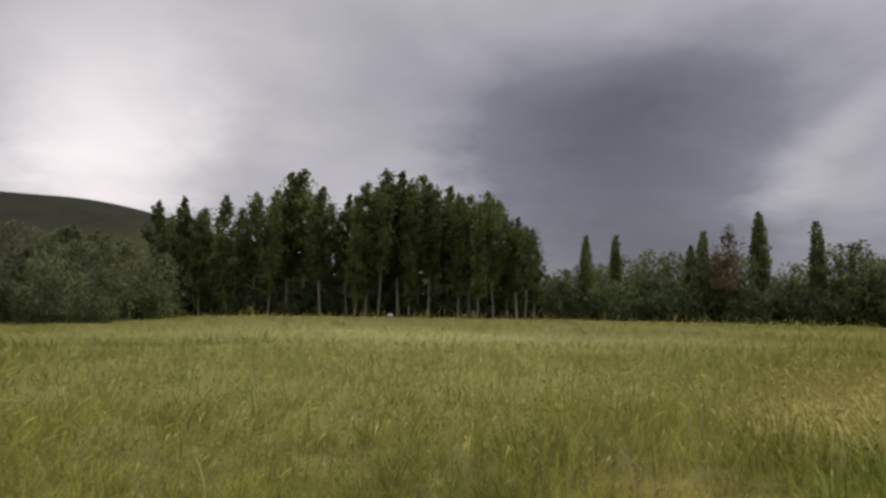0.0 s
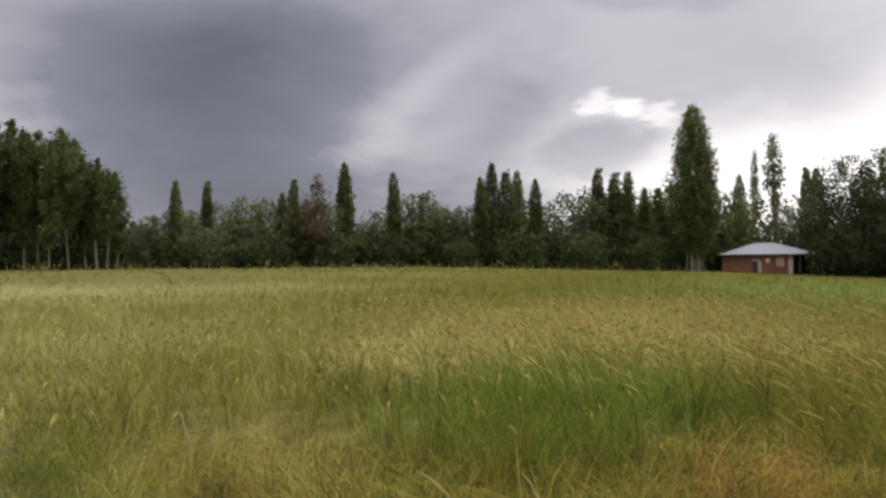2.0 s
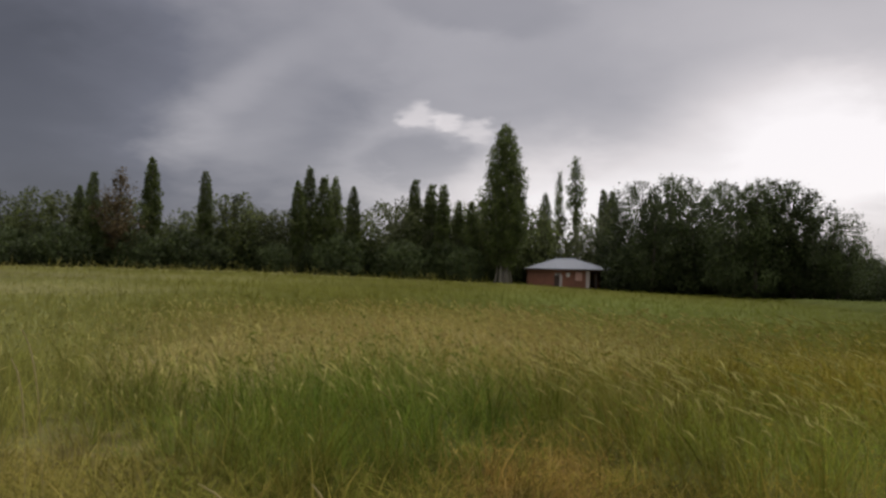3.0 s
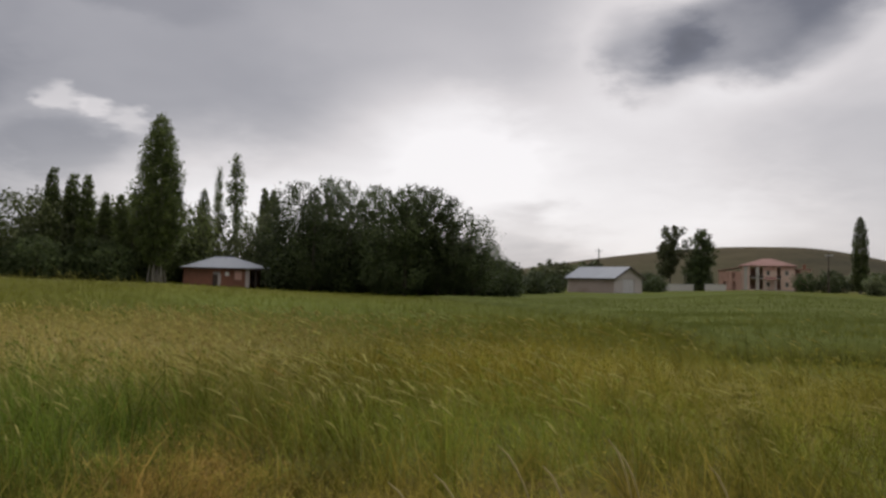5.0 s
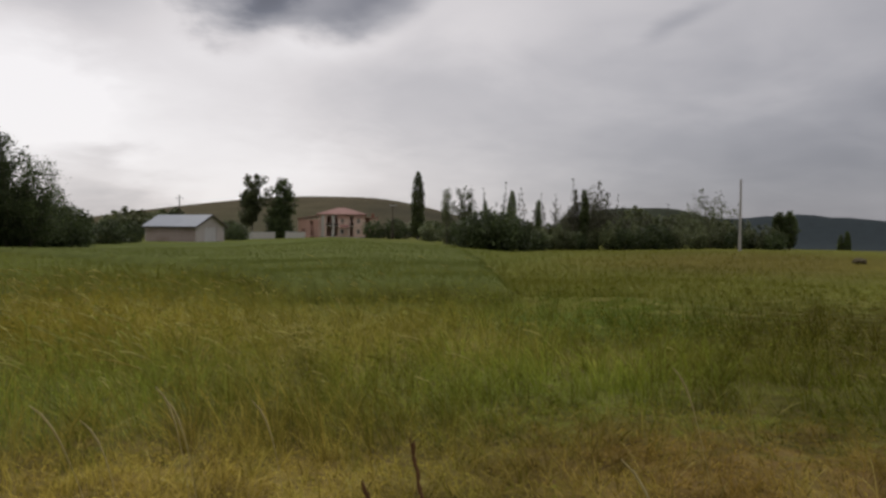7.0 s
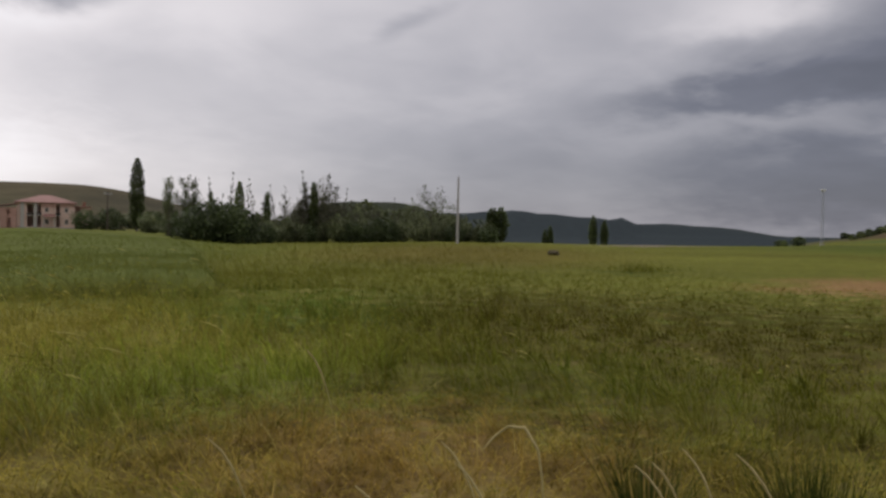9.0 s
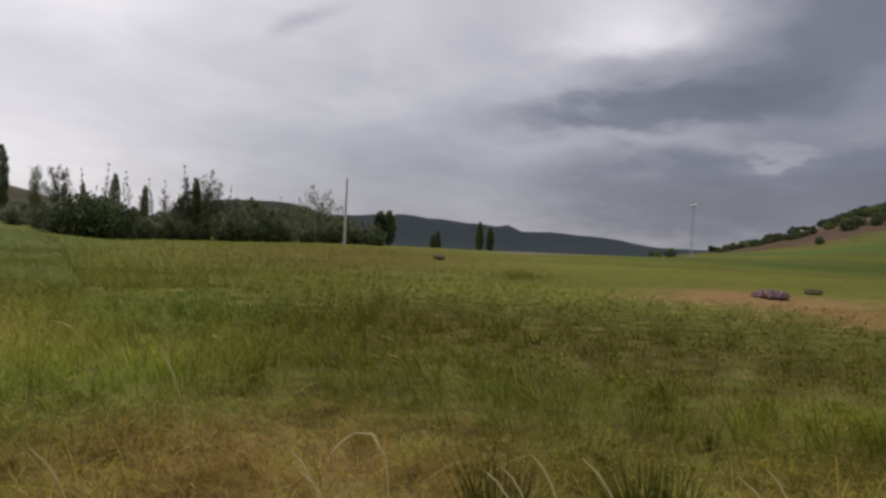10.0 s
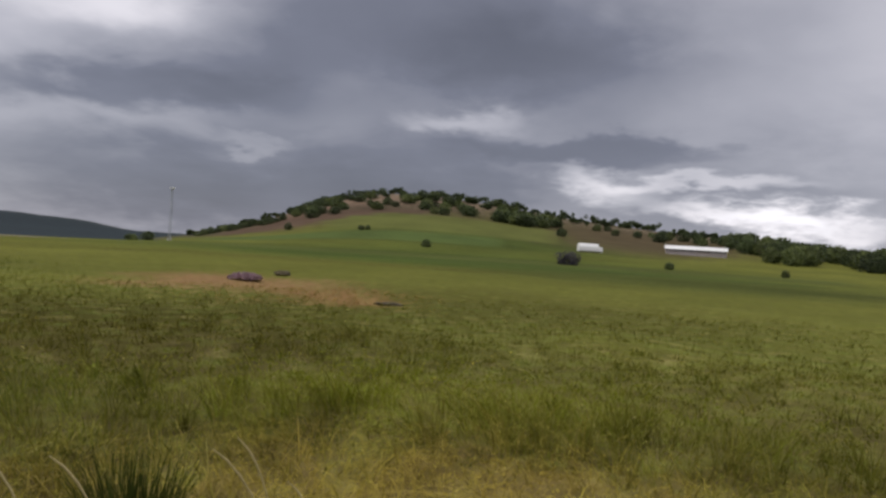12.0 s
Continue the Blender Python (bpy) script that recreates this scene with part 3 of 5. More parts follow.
def leaf_cloud(rng, middles, size):
    """Small folded leaf sprays, one at each place."""
    n = len(middles)
    nrm = rng.normal(size=(n, 3)) + (0, 0, 0.5)
    nrm /= np.linalg.norm(nrm, axis=1, keepdims=True)
    a = np.cross(nrm, rng.normal(size=(n, 3)))
    a /= np.linalg.norm(a, axis=1, keepdims=True) + 1e-9
    b = np.cross(nrm, a)
    s = (size * rng.uniform(0.55, 1.35, (n, 1)))
    verts = np.stack([middles - a * s, middles + (a * 0.6 + b * 0.75) * s, middles + (a * 0.6 - b * 0.75) * s], 1)
    return verts.reshape(-1, 3), np.arange(3 * n).reshape(-1, 3)


def make_tree(name, seed, height, crown_from, half_width, limbs, rise, leaves, size, leaf, bark, trunk=0.02, taper=0.8, belly=0.4, stems=1, droop=0.0, ragged=0.3, sides=5, puff=1.0, bunch=3, crest=0.1, fill=0.0, label="", category="tree", group=""):
    """A tree from its limbs: a tapered trunk, limbs that rise at an angle, and leaf sprays in bunches along them."""
    rng = np.random.RandomState(seed)
    paths, bunches = [], []
    for s in range(stems):
        lean = rng.normal(size=2) * (0.02 if stems == 1 else 0.16) * height
        tall = height * (1 if s == 0 else rng.uniform(0.7, 0.95))
        hs = np.linspace(0, 0.97, 9)
        wob = np.cumsum(rng.normal(size=(9, 2)) * 0.006 * height, axis=0)
        trunk_line = np.column_stack([lean[0] * hs + wob[:, 0], lean[1] * hs + wob[:, 1], hs * tall])
        trunk_line[:, :2] -= trunk_line[0, :2]
        r = trunk * height / math.sqrt(stems)
        paths.append((trunk_line, np.maximum(r * (1 - hs) ** taper * np.where(hs < 0.05, 1.5, 1), 0.012)))
        for i in range(limbs // stems):
            f = (i + rng.uniform()) / (limbs // stems)
            reach = half_width * height * (math.sin(math.pi * min(1, f + 0.02) ** belly) ** (0.7 if crest < 0.2 else 0.5) * (1 - crest) + crest) * rng.uniform(1 - ragged, 1 + ragged * 0.6)
            turn = i * 2.4 + rng.uniform(-0.6, 0.6)
            steep = math.tan(radians(rise + rng.uniform(-10, 10)))
            # the limb's tip lies on the crown's outline, its root as far below as it rises
            tip = tall * (crown_from + (1 - crown_from) * f)
            h = max(tip - reach * steep, 0.6 * crown_from * tall) / tall
            h = min(h, 0.96)
            root = np.array([np.interp(h, hs, trunk_line[:, 0]), np.interp(h, hs, trunk_line[:, 1]), h * tall])
            ts = np.linspace(0, 1, 5)[:, None]
            out = np.array([math.cos(turn), math.sin(turn), 0])
            line = root + out * reach * ts ** 0.85 + np.array([0, 0, 1]) * max(tip - h * tall, 0.05) * (ts ** 1.2) - np.array([0, 0, droop * reach]) * ts ** 2
            paths.append((line[::2], np.linspace(r * 0.3 * (1 - f * 0.7), 0.012, 3)))
            for _ in range(bunch):
                t = rng.uniform(0.25, 1.0)
                mid = np.array([np.interp(t, ts[:, 0], line[:, k]) for k in range(3)])
                bunches.append((mid, puff * (reach * rng.uniform(0.24, 0.42) + 0.024 * height)))
        bunches.append((trunk_line[-1], 0.022 * height))
    bunches.sort(key=lambda b: b[0][2])
    share = np.array([b[1] ** 2 for b in bunches])
    counts = np.maximum(3, (leaves * (1 - fill) * share / share.sum()).astype(int))
    puffs = []
    for (mid, rad), c in zip(bunches, counts):
        way = rng.normal(size=(c, 3))
        way /= np.linalg.norm(way, axis=1, keepdims=True)
        puffs.append(mid + way * (rng.uniform(0.1, 1, (c, 1)) ** 0.55) * (rad, rad, rad * 1.25))
    if fill:  # the dense body of the crown, lumpy and loosest at its rim
        n = int(leaves * fill)
        f = rng.uniform(0, 1, 6 * n)
        round_out = np.sin(np.pi * np.minimum(1, f + 0.02) ** belly) ** 0.45 * (1 - crest) + crest * (1 - f ** 6)
        f = f[rng.uniform(0, 1, 6 * n) < round_out][:n]
        round_out = np.sin(np.pi * np.minimum(1, f + 0.02) ** belly) ** 0.45 * (1 - crest) + crest * (1 - f ** 6)
        a = rng.uniform(0, 2 * np.pi, len(f))
        lump = 1 + ragged * (0.5 * np.sin(3 * a + 17 * f + seed) + 0.5 * np.sin(2 * a - 29 * f + 2 * seed) + 0.35 * np.sin(5 * a + 61 * f))
        out = half_width * height * round_out * lump * rng.uniform(0.1, 1, len(f)) ** 0.5 * 0.95
        puffs.append(np.column_stack([np.cos(a) * out, np.sin(a) * out, height * (crown_from + (1 - crown_from) * f) + rng.normal(size=len(f)) * 0.02 * height]))
    where = np.concatenate(puffs)
    where[:, 2] = np.clip(where[:, 2], 0.15, height * 1.01)
    tree = new(name)
    tagged(tree, label, category, group)
    v, f = tubes(paths, sides)
    new("trunk", mesh_from("trunk", v, f, bark, smooth=True)).parent = tree
    v, f = leaf_cloud(rng, where, size)
    new("crown", mesh_from("crown", v, f, leaf)).parent = tree
    return tree


def plant(tree, grown, bearing, distance, height, wide=1.0, turn=0.0, first=False, label=""):
    """Sets a tree, or a copy of it, at its place, scaled from the height it was grown to."""
    x, y, z = spread(bearing, distance)
    m = pose(x, y, z - 0.05, 0, 0, turn)
    ob = tree if first else copy_thing(tree, m)
    ob.matrix_basis = m
    k = height / grown
    ob.scale = (k * wide, k * wide, k)
    if label:
        tagged(ob, label)
    return ob


PLANTED = set()


def plant_row(kinds, rows, seed, wide=1.0):
    """Plants rows of (bearing, distance, height) with the kinds, (tree, grown height), in turn."""
    rng = random.Random(seed)
    for i, (b, d, h) in enumerate(rows):
        tree, grown = kinds[(i * 7 + rng.randrange(len(kinds))) % len(kinds)]
        plant(tree, grown, b, d, h, wide * rng.uniform(0.85, 1.18), rng.uniform(0, 360), first=tree.name not in PLANTED)
        PLANTED.add(tree.name)


GROVE_LABEL = "tall pale-trunked poplar with a narrow dark green crown"
grove_kinds = [(make_tree("poplar_tree", 11 + s, 15, c, w, 34, 60, 6800, 0.155, POPLAR_LEAF, PALE_BARK, 0.0082, 0.5, 0.9, ragged=0.6, puff=0.75, bunch=5, crest=0.12, fill=0.12,
                          label=GROVE_LABEL, group="poplars in the grove"), 15) for s, c, w in ((0, 0.24, 0.105), (1, 0.16, 0.09), (2, 0.42, 0.115), (3, 0.3, 0.09))]
GROVE = [(-20.2, 88, 12.5), (-18.6, 90, 13.3), (-15.8, 86, 13.1), (-13.8, 88, 13.7), (-11.4, 91, 16.7), (-10.2, 91, 17.2), (-8.9, 85, 14.2), (-7, 86, 13.6),
         (-5.6, 84, 14.7), (-4.1, 88, 16.8), (-3.2, 84, 16), (-1.8, 88, 16.3), (0.4, 89, 15.3), (2, 86, 13.7), (3.2, 89, 14.7), (4.2, 89, 13.7), (5.5, 84, 11.1), (6.8, 88, 10.3)]
GROVE_BEHIND = [(-19.4, 95, 11.9), (-17, 96, 12.9), (-14.8, 95, 12.9), (-12.5, 99, 15.9), (-9.6, 97, 14.8), (-6.2, 94, 14.4), (-2.5, 97, 16.4), (-0.6, 99, 16.5),
                (1.3, 95, 15), (5, 95, 12.1), (-4.8, 96, 15)]
GROVE_THIN = [(-17.4, 87, 11.2), (-12.6, 85, 12.8), (-8.1, 88, 12.9), (-6.4, 83, 12.4), (-4.7, 83, 14.2), (-2.4, 83, 14.6), (-1, 84, 14.9), (1.2, 84, 13.6), (2.6, 83, 12.6), (3.8, 84, 12.9), (4.8, 86, 11.8), (6.1, 85, 10.2)]
plant_row(grove_kinds, GROVE, 1, 1.2)
plant_row(grove_kinds, GROVE_THIN, 19, 0.85)
plant_row(grove_kinds, GROVE_BEHIND, 2, 1.25)
under_kinds = [(make_tree("thicket_shrub", 31 + s, 5, 0.05, 0.55, 30, 40, 1400, 0.33, DARK_LEAF, DARK_BARK, 0.012, 0.7, 0.9, stems=3, crest=0.4, sides=3, label="dark leafy undergrowth shrub beneath the poplars",
                          category="shrub", group="undergrowth in the grove"), 5) for s in (0, 1)]
plant_row(under_kinds, [(-20.5 + 0.95 * i, 99 + 6 * ((i * 7) % 4), 5.5 + 2.4 * ((i * 5) % 4) / 3) for i in range(31)], 3, 1.2)
plant_row(under_kinds, [(-20 + 1.15 * i, 85.5 + 1.6 * ((i * 5) % 4), 1.7 + 0.6 * ((i * 3) % 4)) for i in range(24)], 31, 0.9)

lombardy_kinds = [(make_tree("lombardy_poplar", 41 + s, 14, 0.06, w, 44, 74, 6200, 0.15, POPLAR_LEAF, PALE_BARK, 0.012, 0.7, 0.85, ragged=0.12, puff=0.36, bunch=3, fill=0.72,
                             label="slender columnar poplar with dense upright dark foliage", group="columnar poplars along the meadow"), 14) for s, w in ((0, 0.08), (1, 0.088), (2, 0.072))]
plant_row(lombardy_kinds, [(10.5, 93, 10.2), (12.6, 96.2, 10.6), (17.8, 99.4, 9.6), (18.6, 94.6, 10.8), (22.3, 97.8, 13.3),
                           (25.9, 93, 11.5), (32.3, 96.2, 11.4), (33.1, 99.4, 13.6), (34.2, 94.6, 11.9), (35, 97.8, 12.4), (36.3, 93, 10.8),
                           (40.8, 96.2, 12.5), (42, 99.4, 12.3), (42.9, 94.6, 11.8), (44.1, 97.8, 10.1), (45, 93, 9.6)], 4, 1.15)
plant_row(lombardy_kinds, [(50.5, 122, 14.2), (54.7, 111, 13.9), (55.3, 114, 14.1)], 41, 1.1)
thin = make_tree("bare_topped_poplar", 51, 17, 0.42, 0.07, 26, 55, 2400, 0.18, POPLAR_LEAF, PALE_BARK, 0.009, 0.5, 1.0, ragged=0.55, fill=0.3, label="thin tall poplar with a sparse broken crown", group="thin poplars behind the brick house")
plant(thin, 17, 52.8, 111, 18.2, 0.85, first=True)
PLANTED.add(thin.name)
plant(thin, 17, 51.4, 117, 16.9, 0.5, 140)

hedge_kinds = [(make_tree("willow_tree", 61 + s, 8.5, 0.06, w, 22, 38, 5600, 0.18, mat, DARK_BARK, 0.014, 0.7, 0.8, stems=2, crest=0.25, ragged=0.35, puff=1.15, bunch=2, fill=0.2,
                          label="bushy grey-green willow with a rounded crown", group="willows along the field edge"), 8.5) for s, w, mat in ((0, 0.42, GREY_LEAF), (1, 0.46, GREEN_LEAF), (2, 0.38, GREY_LEAF))]
plant_row(hedge_kinds, [(8.5, 100, 6.6), (10.2, 108, 7.6), (11.8, 102, 7.4), (13.4, 106, 8.8), (15, 102, 9.0), (16.6, 104, 9.3), (18.8, 100, 8.2), (21, 98, 8.4), (23.9, 106, 6.2), (25, 104, 7.4), (27.2, 98, 9.4), (28.3, 99, 9.2), (29.8, 97, 7.6),
                        (31, 98, 7.9), (33, 103, 8.7), (35.5, 97, 8.8), (38.3, 101, 9.8), (40, 97, 9.2), (43.5, 99, 8.5), (46, 97, 8.8), (41.3, 102, 10.4), (44.6, 103, 10.6), (46.4, 101, 10.9), (48.9, 104, 11), (49.5, 104, 9.5), (51.5, 110, 9.8), (53.8, 106, 10)], 5)
low_kinds = [(make_tree("hedge_shrub", 71 + s, 4.5, 0.04, 0.6, 24, 35, 2300, 0.2, DARK_LEAF, DARK_BARK, 0.012, 0.7, 0.9, stems=3, crest=0.4, ragged=0.2, fill=0.5, label="dense dark green hedge shrub", category="shrub", group="hedge shrubs"), 4.5) for s in (0, 1)]
plant_row(low_kinds, [(7.5 + 1.55 * i, 92 + 3 * ((i * 5) % 3), 3.6 + 1.4 * ((i * 3) % 5) / 4) for i in range(26)], 6)
brown = make_tree("withered_tree", 81, 12, 0.3, 0.2, 40, 56, 3000, 0.17, BROWN_LEAF, DARK_BARK, 0.013, 0.7, 0.6, ragged=0.6, label="half-dead tree with rusty brown foliage")
plant(brown, 12, 20.3, 93, 11.1, 1.1, first=True)

bank_kinds = [(make_tree("grey_willow", 91 + s, 8.5, 0.05, w, 18, 36, 7000, 0.17, GREY_LEAF, DARK_BARK, 0.014, 0.7, 0.9, stems=3, crest=0.35, ragged=0.4, puff=1.25, bunch=2,
                         label="large dark grey-green willow with a billowing crown", group="willow bank below the hill"), 8.5) for s, w in ((0, 0.5), (1, 0.45))]
plant_row(bank_kinds, [(-34, 85, 9.4), (-31.5, 83, 8.8), (-29.5, 79, 8.9), (-27.5, 78, 8.7), (-25.5, 75, 7.9), (-23.6, 74, 7.3), (-22, 76, 7.1), (-30.5, 73, 6.1), (-26.5, 70, 5.6), (-24.3, 68, 4.8), (-21.2, 78, 5.6), (-33, 71, 5.4)], 7)

lone = make_tree("great_poplar", 101, 18.7, 0.13, 0.14, 120, 72, 26000, 0.155, POPLAR_LEAF, PALE_BARK, 0.014, 0.5, 0.8, ragged=0.24, puff=0.45, bunch=4, fill=0.45, label="great columnar poplar with several pale trunks beside the house")
plant(lone, 18.7, 47.45, 92, 18.9, 1.0, first=True)
for i in range(6):  # the pale side trunks that fan out round its foot
    a = 1.05 * i + 0.3
    v, f = tubes([(np.array([(math.cos(a) * s, math.sin(a) * s, z) for s, z in ((0.95, 0), (0.8, 1.2), (0.62, 2.8), (0.45, 5.0))]), (0.16, 0.13, 0.1, 0.06))], 6)
    new("side_trunk", mesh_from("side_trunk", v, f, PALE_BARK, smooth=True)).parent = lone

wood_kinds = [(make_tree("broadleaf_tree", 111 + s, 13, 0.06, w, 56, 48, 9500, 0.15, DARK_LEAF, DARK_BARK, 0.013, 0.7, 0.95, ragged=0.55, puff=0.6, bunch=6, crest=0.25, fill=0.15,
                         label="broad dark deciduous tree with a ragged airy top", group="wood beside the brick house"), 13) for s, w in ((0, 0.26), (1, 0.3), (2, 0.24))]
plant_row(wood_kinds, [(55.5, 104, 11.1), (57.1, 98, 13.8), (59.1, 99, 14.6), (61, 95, 13.7), (62.5, 97, 13.7), (63.5, 87, 12), (64.9, 87, 12.5), (66, 90, 13), (67.3, 89, 12.6), (68.6, 88, 11.2),
                       (69.9, 88, 9.6), (71, 96, 7.2), (58, 92, 10.9), (60.2, 103, 12.7), (65.4, 98, 12.2)], 8)
plant_row(low_kinds, [(56.2 + 1.35 * i, 94 + 3 * (i % 3), 4.5 + (i * 3 % 4) * 0.6) for i in range(13)] + [(73, 118, 4), (74.6, 122, 3.6), (76, 135, 3.4), (83.2, 160, 3.5), (82.8, 172, 4.2)], 9)

village_a = make_tree("village_tree", 121, 15, 0.3, 0.19, 40, 45, 5000, 0.26, GREY_LEAF, DARK_BARK, 0.013, 0.7, 0.95, ragged=0.5, crest=0.35, puff=0.8, label="tall airy village tree with an open grey-green crown")
plant(village_a, 15, 84.3, 190, 15.6, 1.1, first=True)
village_b = make_tree("village_tree", 122, 14, 0.06, 0.2, 50, 50, 7500, 0.26, DARK_LEAF, DARK_BARK, 0.013, 0.7, 0.7, ragged=0.3, crest=0.25, label="dense dark green village tree by the white wall")
plant(village_b, 14, 86.2, 185, 14, 1.2, first=True)
plant(lombardy_kinds[0][0], 14, 96.25, 190, 16.8, 1.35, 30)

sparse_kinds = [(make_tree("sparse_tree", 131 + s, 8.5, 0.12, w, 30, 58, n, 0.085, SPARSE_LEAF, DARK_BARK, 0.011, 0.7, 0.9, stems=2, ragged=0.6, crest=c, puff=p,
                           label="thin half-bare tree with sparse grey-green leaves", group="trees by the far field edge"), 8.5) for s, w, n, c, p in ((0, 0.13, 4600, 0.25, 1.15), (1, 0.18, 6000, 0.25, 1.15), (2, 0.05, 900, 0.05, 0.6))]
plant_row(sparse_kinds[:2], [(107.6, 114, 8.8), (108.6, 116, 10.2), (109.4, 113, 8.6), (110.1, 117, 8.4), (106.9, 118, 7.2), (111.2, 120, 6.4), (113.0, 118, 5.4)], 10, 1.0)
plant_row(sparse_kinds[2:], [(100.9, 116, 8.2), (101.5, 118, 9.2), (102.3, 117, 10.2), (103.8, 119, 8.6), (104.4, 118, 9.4), (105.7, 117, 8.6), (106.4, 119, 8.4), (108.2, 117, 10.8), (108.9, 119, 10.4),
                             (110.4, 118, 8.2), (112.4, 122, 6.6), (114.2, 121, 6.8)], 17, 0.8)
airy = make_tree("airy_tree", 141, 9, 0.42, 0.2, 34, 48, 3600, 0.12, GREY_LEAF, DARK_BARK, 0.013, 0.7, 0.9, ragged=0.45, crest=0.3, puff=0.8, label="round-headed tree with an open pale grey-green crown", group="airy trees by the far field edge")
plant(airy, 9, 99.75, 122, 9.3, 0.95, first=True)
plant(airy, 9, 98.35, 122, 9.0, 0.6, 70)
wispy = make_tree("wispy_willow", 142, 8.5, 0.2, 0.42, 44, 50, 4200, 0.13, GREY_LEAF, DARK_BARK, 0.014, 0.7, 0.8, stems=3, ragged=0.6, crest=0.2, puff=0.8, bunch=4, label="wispy grey-green willow with ragged upright sprays")
plant(wispy, 8.5, 117.2, 118, 8.7, 1.0, 20, first=True)
plant(wispy, 8.5, 115.6, 122, 6.8, 0.7, 120)
olive_kinds = [(make_tree("olive_bush", 144 + s, 4, 0.14, 0.5, 26, 42, 2300, 0.15, GREY_LEAF, DARK_BARK, 0.014, 0.7, 0.9, stems=3, ragged=0.45, crest=0.35, puff=0.9, bunch=4, label="rounded olive-green bush by the far field edge",
                          category="shrub", group="bushes by the far field edge"), 4) for s in (0, 1)]
plant_row(olive_kinds, [(98.9, 124, 4.4), (105.2, 108, 3.6), (106.2, 110, 4.0), (107.2, 109, 3.5), (109.0, 112, 3.6), (110.6, 111, 4.6), (112.0, 114, 4.2), (114.8, 113, 3.4), (116.2, 112, 3.8), (118.0, 113, 3.7), (119.9, 113, 4.2), (121.0, 112, 3.4),
                        (104.0, 120, 4.6), (113.4, 122, 5.2), (108.1, 121, 5.2), (117.4, 122, 4.4), (97.2, 150, 4.2)], 18, 1.0)
plant_row(low_kinds, [(100.1, 103, 4.3), (101.2, 101, 5.3), (102.5, 101, 5.2), (103.4, 103, 4.6), (105.0, 106, 2.6), (107.9, 110, 2.6), (111.3, 109, 3.0), (113.2, 110, 3.5), (114.0, 111, 3.3),
                      (118.9, 111, 2.6), (121.4, 110, 2.4), (94.6, 185, 5), (93, 186, 4.5), (97.3, 170, 4.4)], 11, 1.0)
plant_row(lombardy_kinds, [(101.2, 112, 7.0), (103.15, 113, 8.7), (105.1, 115, 7.4), (108.45, 114, 8.8)], 15, 1.0)
plant_row(lombardy_kinds, [(121.6, 118, 5.3), (122.3, 119, 5.5)], 20, 2.6)
plant_row(lombardy_kinds, [(129, 190, 8), (129.8, 190, 6.8), (125.9, 240, 8), (125.5, 240, 7)], 13, 1.7)

# the depth of the belt behind its first trees
plant_row(under_kinds, [(7 + 1.25 * i, 112 + 7 * ((i * 5) % 3), 4.6 + 1.6 * ((i * 3) % 4) / 3) for i in range(53)], 14, 1.4)


# ---- buildings ----
def face_to(bearing):
    """The turn about z that points a thing's front (-y) at the middle of the meadow."""
    return -bearing


def hip_roof(bm, w, d, ridge, low, high, over, thick=0.14):
    """A hipped sheet roof with a soffit."""
    x, y, r = w / 2 + over, d / 2 + over, ridge / 2
    low_ring = [(-x, -y, low), (x, -y, low), (x, y, low), (-x, y, low)]
    edge = [bm.verts.new(p) for p in low_ring]
    up = [bm.verts.new((px, py, pz + thick)) for px, py, pz in low_ring]
    a, b = bm.verts.new((-r, 0, high)), bm.verts.new((r, 0, high))
    bm.faces.new(edge[::-1])
    for i in range(4):
        bm.faces.new((edge[i], edge[(i + 1) % 4], up[(i + 1) % 4], up[i]))
    bm.faces.new((up[0], up[1], b, a)), bm.faces.new((up[2], up[3], a, b))
    bm.faces.new((up[1], up[2], b)), bm.faces.new((up[3], up[0], a))
    bmesh.ops.recalc_face_normals(bm, faces=bm.faces[:])
    return bm


def wall_with_holes(bm, x0, x1, z0, z1, y0, y1, holes):
    """A wall from x0 to x1 and y0 to y1 thick, with openings (xa, xb, za, zb) right through."""
    xs = sorted({x0, x1, *(h[0] for h in holes), *(h[1] for h in holes)})
    for xa, xb in zip(xs, xs[1:]):
        mid, z = (xa + xb) / 2, z0
        for h in sorted((h for h in holes if h[0] < mid < h[1]), key=lambda h: h[2]):
            if h[2] > z:
                block(bm, xa, xb, y0, y1, z, h[2])
            z = h[3]
        if z < z1:
            block(bm, xa, xb, y0, y1, z, z1)
    bmesh.ops.remove_doubles(bm, verts=bm.verts[:], dist=0.001)
    return bm


def window(parent, xa, xb, za, zb, y, frame_mat, name="window", bars=1):
    w = part(name, frame_bars(xa, xb, za, zb, y, bars), frame_mat, parent)
    part("pane", block(bmesh.new(), xa + 0.05, xb - 0.05, y + 0.03, y + 0.05, za + 0.05, zb - 0.05), GLASS, w, "dark window glass")
    part("sill", block(bmesh.new(), xa - 0.08, xb + 0.08, y - 0.12, y + 0.1, za - 0.07, za - 0.004), CONCRETE, w)
    return w


def frame_bars(xa, xb, za, zb, y, bars):
    bm = bmesh.new()
    t = 0.07
    block(bm, xa, xb, y, y + 0.08, za, za + t), block(bm, xa, xb, y, y + 0.08, zb - t, zb)
    block(bm, xa, xa + t, y, y + 0.08, za + t, zb - t), block(bm, xb - t, xb, y, y + 0.08, za + t, zb - t)
    for i in range(bars):
        mid = xa + (xb - xa) * (i + 1) / (bars + 1)
        block(bm, mid - 0.03, mid + 0.03, y + 0.01, y + 0.07, za + t, zb - t)
    return bm


